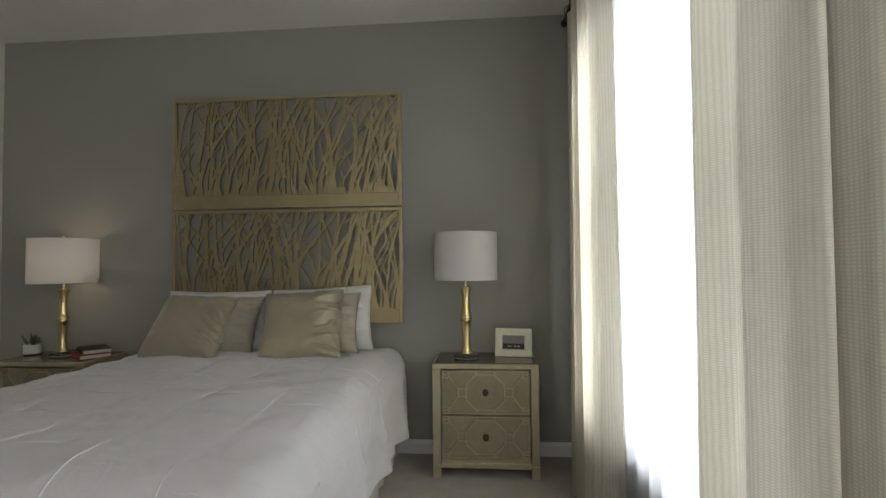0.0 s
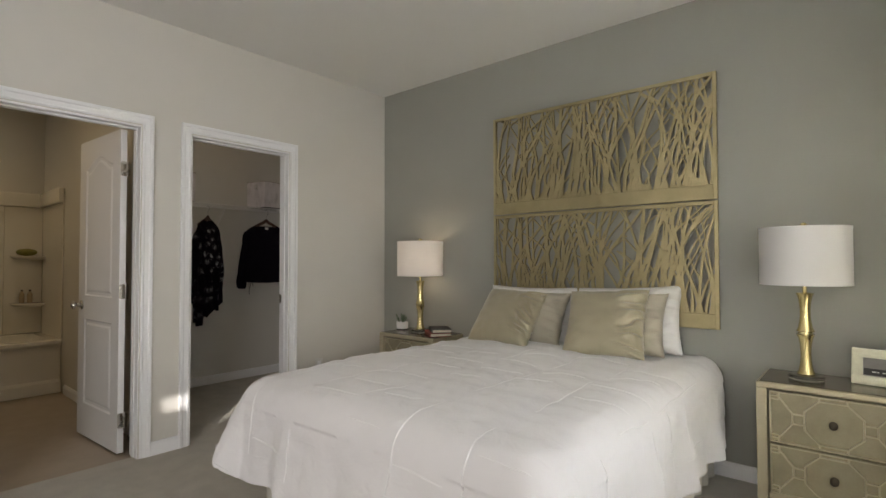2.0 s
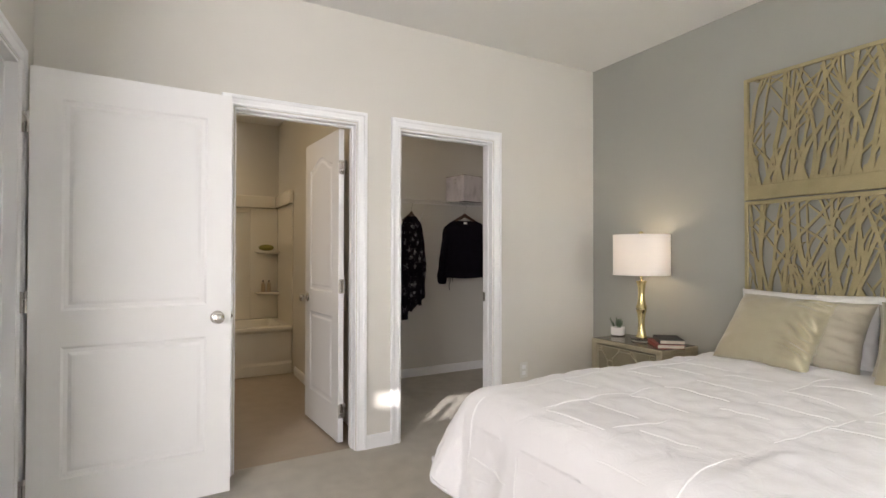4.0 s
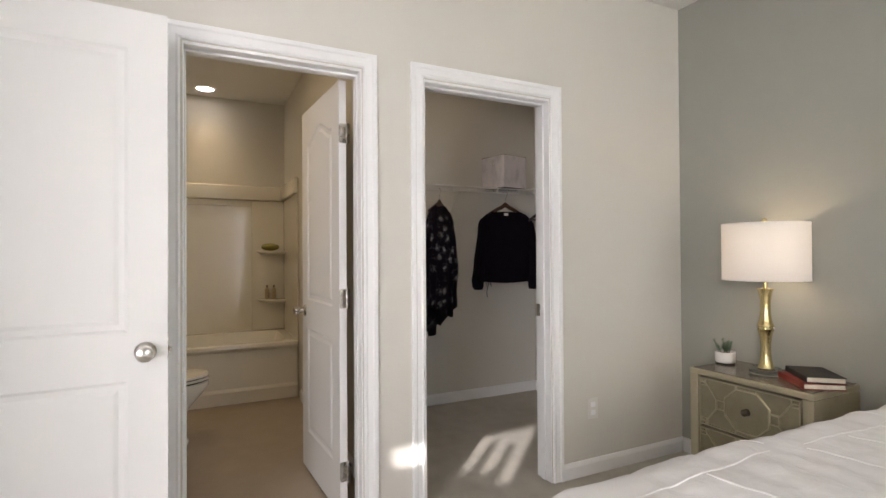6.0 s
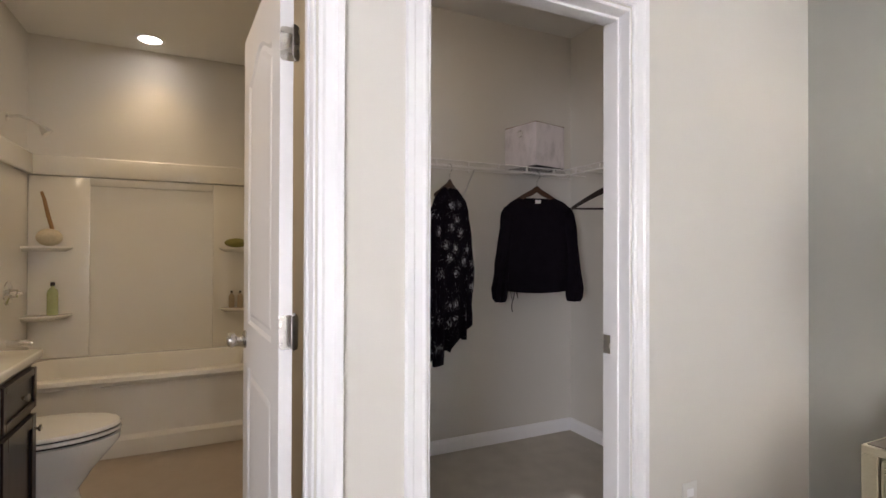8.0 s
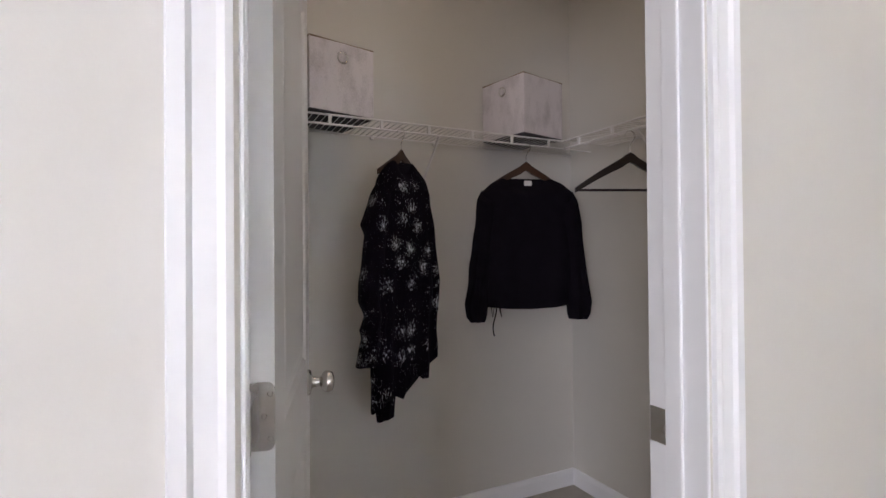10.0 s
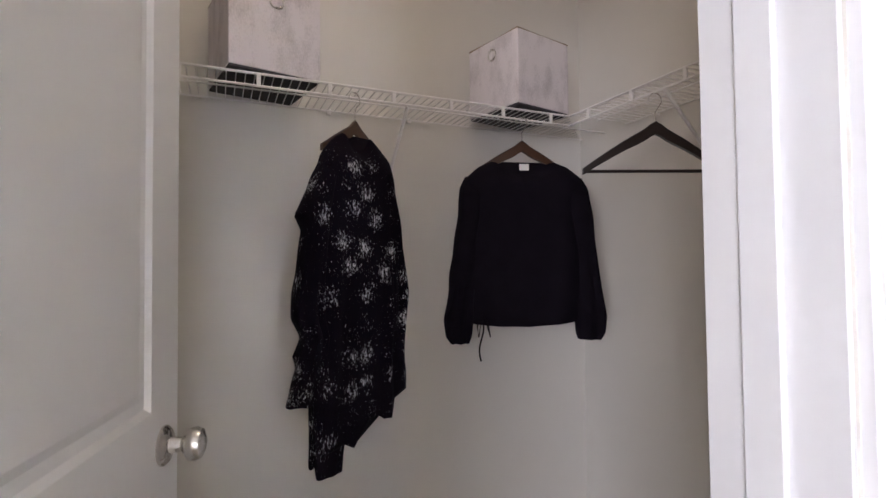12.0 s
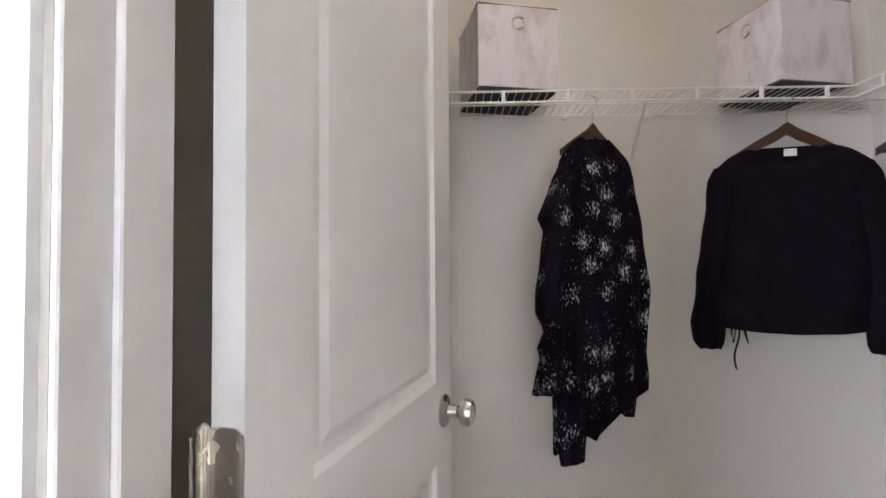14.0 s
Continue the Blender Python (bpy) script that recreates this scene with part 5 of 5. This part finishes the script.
for sy in (0, 1):
    for z in (0.795, 1.265):
        bm = bmesh.new()
        ring_t = [Vector((0.013, 0.013, 0))] + [Vector((0.013 + 0.17 * math.cos(radians(a)) , 0.013 + 0.26 * math.sin(radians(a)), 0)) for a in range(0, 91, 9)]
        if sy:
            ring_t = [Vector((p.x, TL - p.y, 0)) for p in ring_t]
        loft(bm, [[p + Vector((0, 0, z - 0.035)) for p in [Vector((0.013 + (q.x - 0.013) * 0.8, (TL if sy else 0) + (q.y - (TL if sy else 0)) * 0.85, 0)) for q in ring_t]], [p + Vector((0, 0, z - 0.01)) for p in ring_t], [p + Vector((0, 0, z)) for p in ring_t]])
        part("corner_shelf", bm, FIBREGLASS, tub, "", 40)
bm = bmesh.new()
tube(bm, [(0.40, 0.0, 2.06), (0.40, 0.06, 2.075), (0.40, 0.13, 2.05), (0.40, 0.17, 2.02)], 0.009, 10)
lathe(bm, [(0.026, 0), (0.026, 0.005), (0.012, 0.012), (0.001, 0.013)], 18, pose(0.40, 0.0, 2.06, -90))
sh = thing("shower_head", pose(BB, BL, 0), "chrome shower head on a bent arm", "shower head")
part("arm", bm, CHROME, sh, "", 40)
part("head", lathe(bmesh.new(), [(0.010, 0.02), (0.016, 0.0), (0.034, -0.04), (0.036, -0.048), (0.001, -0.05)], 20, pose(0.40, 0.175, 2.015, 40)), CHROME, sh, "", 40)
fc = thing("tub_faucet", pose(BB, BL, 0), "chrome tub valve with a lever handle", "faucet")
part("escutcheon", lathe(bmesh.new(), [(0.075, 0), (0.074, 0.006), (0.03, 0.014), (0.026, 0.05), (0.001, 0.052)], 28, pose(0.40, 0.012, 0.97, -90)), CHROME, fc, "", 40)
part("lever", tube(bmesh.new(), [(0.40, 0.055, 0.97), (0.40, 0.085, 0.972), (0.46, 0.095, 0.975)], [0.012, 0.011, 0.007], 10), CHROME, fc, "", 40)
part("spout", tube(bmesh.new(), [(0.40, 0.012, 0.66), (0.40, 0.10, 0.66), (0.40, 0.135, 0.645)], [0.022, 0.024, 0.020], 14), CHROME, fc, "", 40)

for kind, y, z, label, colour in (("bath_sponge", TL - 0.15, 1.267, "olive bath sponge on the corner shelf", SPONGE),):
    bm = bmesh.new()
    bmesh.ops.create_icosphere(bm, subdivisions=3, radius=1, matrix=pose(BB + 0.09, BL + y, z + 0.035) @ Matrix.Diagonal((0.06, 0.085, 0.036, 1)))
    tagged(part(kind, bm, colour, None, "", 80), label, "sponge")


def make_bottle(y, z, h, r, colour, label, x=0.10):
    b = thing("soap_bottle", pose(BB + x, BL + y, z), label, "bottle", "bath bottles on the shelves")
    part("bottle_body", lathe(bmesh.new(), [(r * 0.9, 0.0), (r, 0.006), (r, h * 0.66), (r * 0.8, h * 0.76), (r * 0.36, h * 0.83), (r * 0.34, h * 0.88), (0.001, h * 0.885)], 20), colour, b, "", 40)
    part("cap", lathe(bmesh.new(), [(r * 0.4, h * 0.886), (r * 0.4, h), (0.001, h + 0.001)], 14), RUBBER_AND_GAP, b, "dark cap", 40)


make_bottle(0.17, 0.796, 0.225, 0.032, SOAP_GREEN, "pale green glass soap bottle with a dark cap")
make_bottle(TL - 0.12, 0.796, 0.13, 0.022, SOAP_TAN, "small tan lotion bottle on the corner shelf")
make_bottle(TL - 0.18, 0.796, 0.13, 0.022, SOAP_TAN, "small tan lotion bottle on the corner shelf", 0.08)
br = thing("bath_brush", pose(BB + 0.10, BL + 0.15, 1.267), "natural bristle bath brush with a bamboo handle", "brush")
bm = bmesh.new()
bmesh.ops.create_icosphere(bm, subdivisions=3, radius=1, matrix=pose(0, 0, 0.06) @ Matrix.Diagonal((0.07, 0.075, 0.06, 1)))
part("puff", bm, BRISTLE, br, "cream mesh puff", 80)
part("handle", tube(bmesh.new(), [(0.0, 0.02, 0.10), (0, -0.01, 0.22), (0, -0.03, 0.32), (0, -0.045, 0.37)], [0.012, 0.013, 0.011, 0.009], 10), BAMBOO, br, "", 60)

# toilet
TX = -4.57
to = thing("toilet", pose(TX, BL + 0.02, 0), "white porcelain toilet with its lid closed", "toilet")
part("tank", boxed(-0.21, 0.21, 0.012, 0.20, 0.40, 0.74, 0.025, 3), PORCELAIN, to, "", 40)
part("tank_lid", boxed(-0.22, 0.22, 0.006, 0.21, 0.7405, 0.775, 0.010, 3), PORCELAIN, to, "", 40)


def oval(cy, rx, ry, z, n=36, square=0.0):
    return [Vector((rx * math.cos(2 * math.pi * i / n), cy + ry * math.sin(2 * math.pi * i / n) * (1.08 if math.sin(2 * math.pi * i / n) > 0 else 0.92), z)) for i in range(n)]


part("bowl", loft(bmesh.new(), [oval(0.36, 0.115, 0.24, 0.0), oval(0.36, 0.118, 0.245, 0.02), oval(0.36, 0.105, 0.225, 0.06), oval(0.36, 0.10, 0.205, 0.16), oval(0.39, 0.125, 0.225, 0.24), oval(0.43, 0.17, 0.25, 0.32), oval(0.45, 0.183, 0.268, 0.37), oval(0.45, 0.186, 0.27, 0.40), oval(0.45, 0.17, 0.25, 0.405)]), PORCELAIN, to, "", 40)
part("bowl_neck", boxed(-0.13, 0.13, 0.10, 0.30, 0.20, 0.395, 0.03, 3), PORCELAIN, to, "", 40)
part("seat", loft(bmesh.new(), [oval(0.45, 0.182, 0.268, 0.413), oval(0.45, 0.188, 0.274, 0.418), oval(0.45, 0.186, 0.272, 0.430)]), PORCELAIN, to, "", 40)
# black discs stand in for the shade between bowl, seat and lid
part("seat_gap_shade", loft(bmesh.new(), [oval(0.45, 0.176, 0.26, 0.4055), oval(0.45, 0.176, 0.26, 0.4125)]), RUBBER_AND_GAP, to)
part("lid_gap_shade", loft(bmesh.new(), [oval(0.45, 0.176, 0.26, 0.4305), oval(0.45, 0.176, 0.26, 0.4365)]), RUBBER_AND_GAP, to)
part("lid", loft(bmesh.new(), [oval(0.45, 0.184, 0.27, 0.437), oval(0.45, 0.187, 0.273, 0.443), oval(0.45, 0.180, 0.265, 0.455), oval(0.45, 0.12, 0.20, 0.460)]), PORCELAIN, to, "", 40)
part("flush_lever", tube(bmesh.new(), [(-0.15, 0.20, 0.69), (-0.15, 0.225, 0.69), (-0.09, 0.23, 0.685)], 0.006, 8), CHROME, to, "", 40)

# vanity
VX0, VX1 = -4.345, LW - TH - 0.005
va = thing("vanity_cabinet", pose(0, BL, 0), "espresso wood vanity cabinet with nickel knobs", "cabinet")
VF = 0.485
part("body", boxed(VX0, VX1, 0.004, VF, 0.10, 0.80, 0.002), ESPRESSO, va)
part("toe_kick", boxed(VX0 + 0.005, VX1, 0.004, VF - 0.07, 0.0, 0.0995), ESPRESSO, va)
n = 3
cw = (VX1 - VX0) / n
for i in range(n):
    a, b = VX0 + i * cw + 0.012, VX0 + (i + 1) * cw - 0.012
    for z0, z1, nm in ((0.13, 0.585, "door"), (0.61, 0.77, "drawer_front")):
        bm = bmesh.new()
        f = 0.05 if nm == "door" else 0.028
        box(bm, a, b, VF + 0.0005, VF + 0.010, z0, z1, 0.001)
        for q in ((a, a + f, z0, z1), (b - f, b, z0, z1), (a + f, b - f, z0, z0 + f), (a + f, b - f, z1 - f, z1)):
            box(bm, q[0], q[1], VF + 0.0105, VF + 0.020, q[2], q[3], 0.002)
        d = part(nm, bm, ESPRESSO, va)
        kx = (b - 0.03 if i % 2 else a + 0.03) if nm == "door" else (a + b) / 2
        kz = 0.53 if nm == "door" else 0.69
        part("knob", lathe(bmesh.new(), [(0.006, 0), (0.006, 0.012), (0.014, 0.017), (0.014, 0.023), (0.001, 0.027)], 14, pose(kx, VF + 0.02, kz, -90)), NICKEL, d, "satin nickel knob", 40)
vt = thing("marble_counter", pose(0, BL, 0), "cream cultured marble vanity top", "countertop")
part("slab", boxed(VX0 - 0.02, VX1, 0.004, VF + 0.035, 0.8005, 0.835, 0.008, 3), MARBLE, vt, "", 40)
part("backsplash", boxed(VX0 - 0.02, VX1, 0.004, 0.022, 0.8355, 0.93, 0.004, 2), MARBLE, vt, "", 40)

for x, y in ((-5.905, 0.59), (-4.30, 0.20)):
    c = thing("recessed_light", pose(x, y, H), "lit round recessed ceiling light with a white trim", "ceiling light", "bathroom ceiling lights")
    part("trim_ring", lathe(bmesh.new(), [(0.095, 0.0), (0.095, -0.004), (0.088, -0.008), (0.074, -0.008), (0.072, 0.0)], 36), TRIM, c, "", 40)
    part("lens", lathe(bmesh.new(), [(0.071, -0.001), (0.071, -0.004), (0.001, -0.0045)], 32), CAN_GLOW, c, "glowing warm lens")

vent = thing("ceiling_vent", pose(-4.86, 0.29, H), "white square exhaust vent in the bathroom ceiling", "vent")
part("vent_frame", boxed(-0.15, 0.15, -0.15, 0.15, -0.012, 0.0, 0.004, 2), TRIM, vent, "", 40)
for i in range(9):
    y = -0.11 + i * 0.0275
    part("slat", boxed(-0.12, 0.12, y - 0.008, y + 0.008, -0.018, -0.0125, 0.002), TRIM, vent)
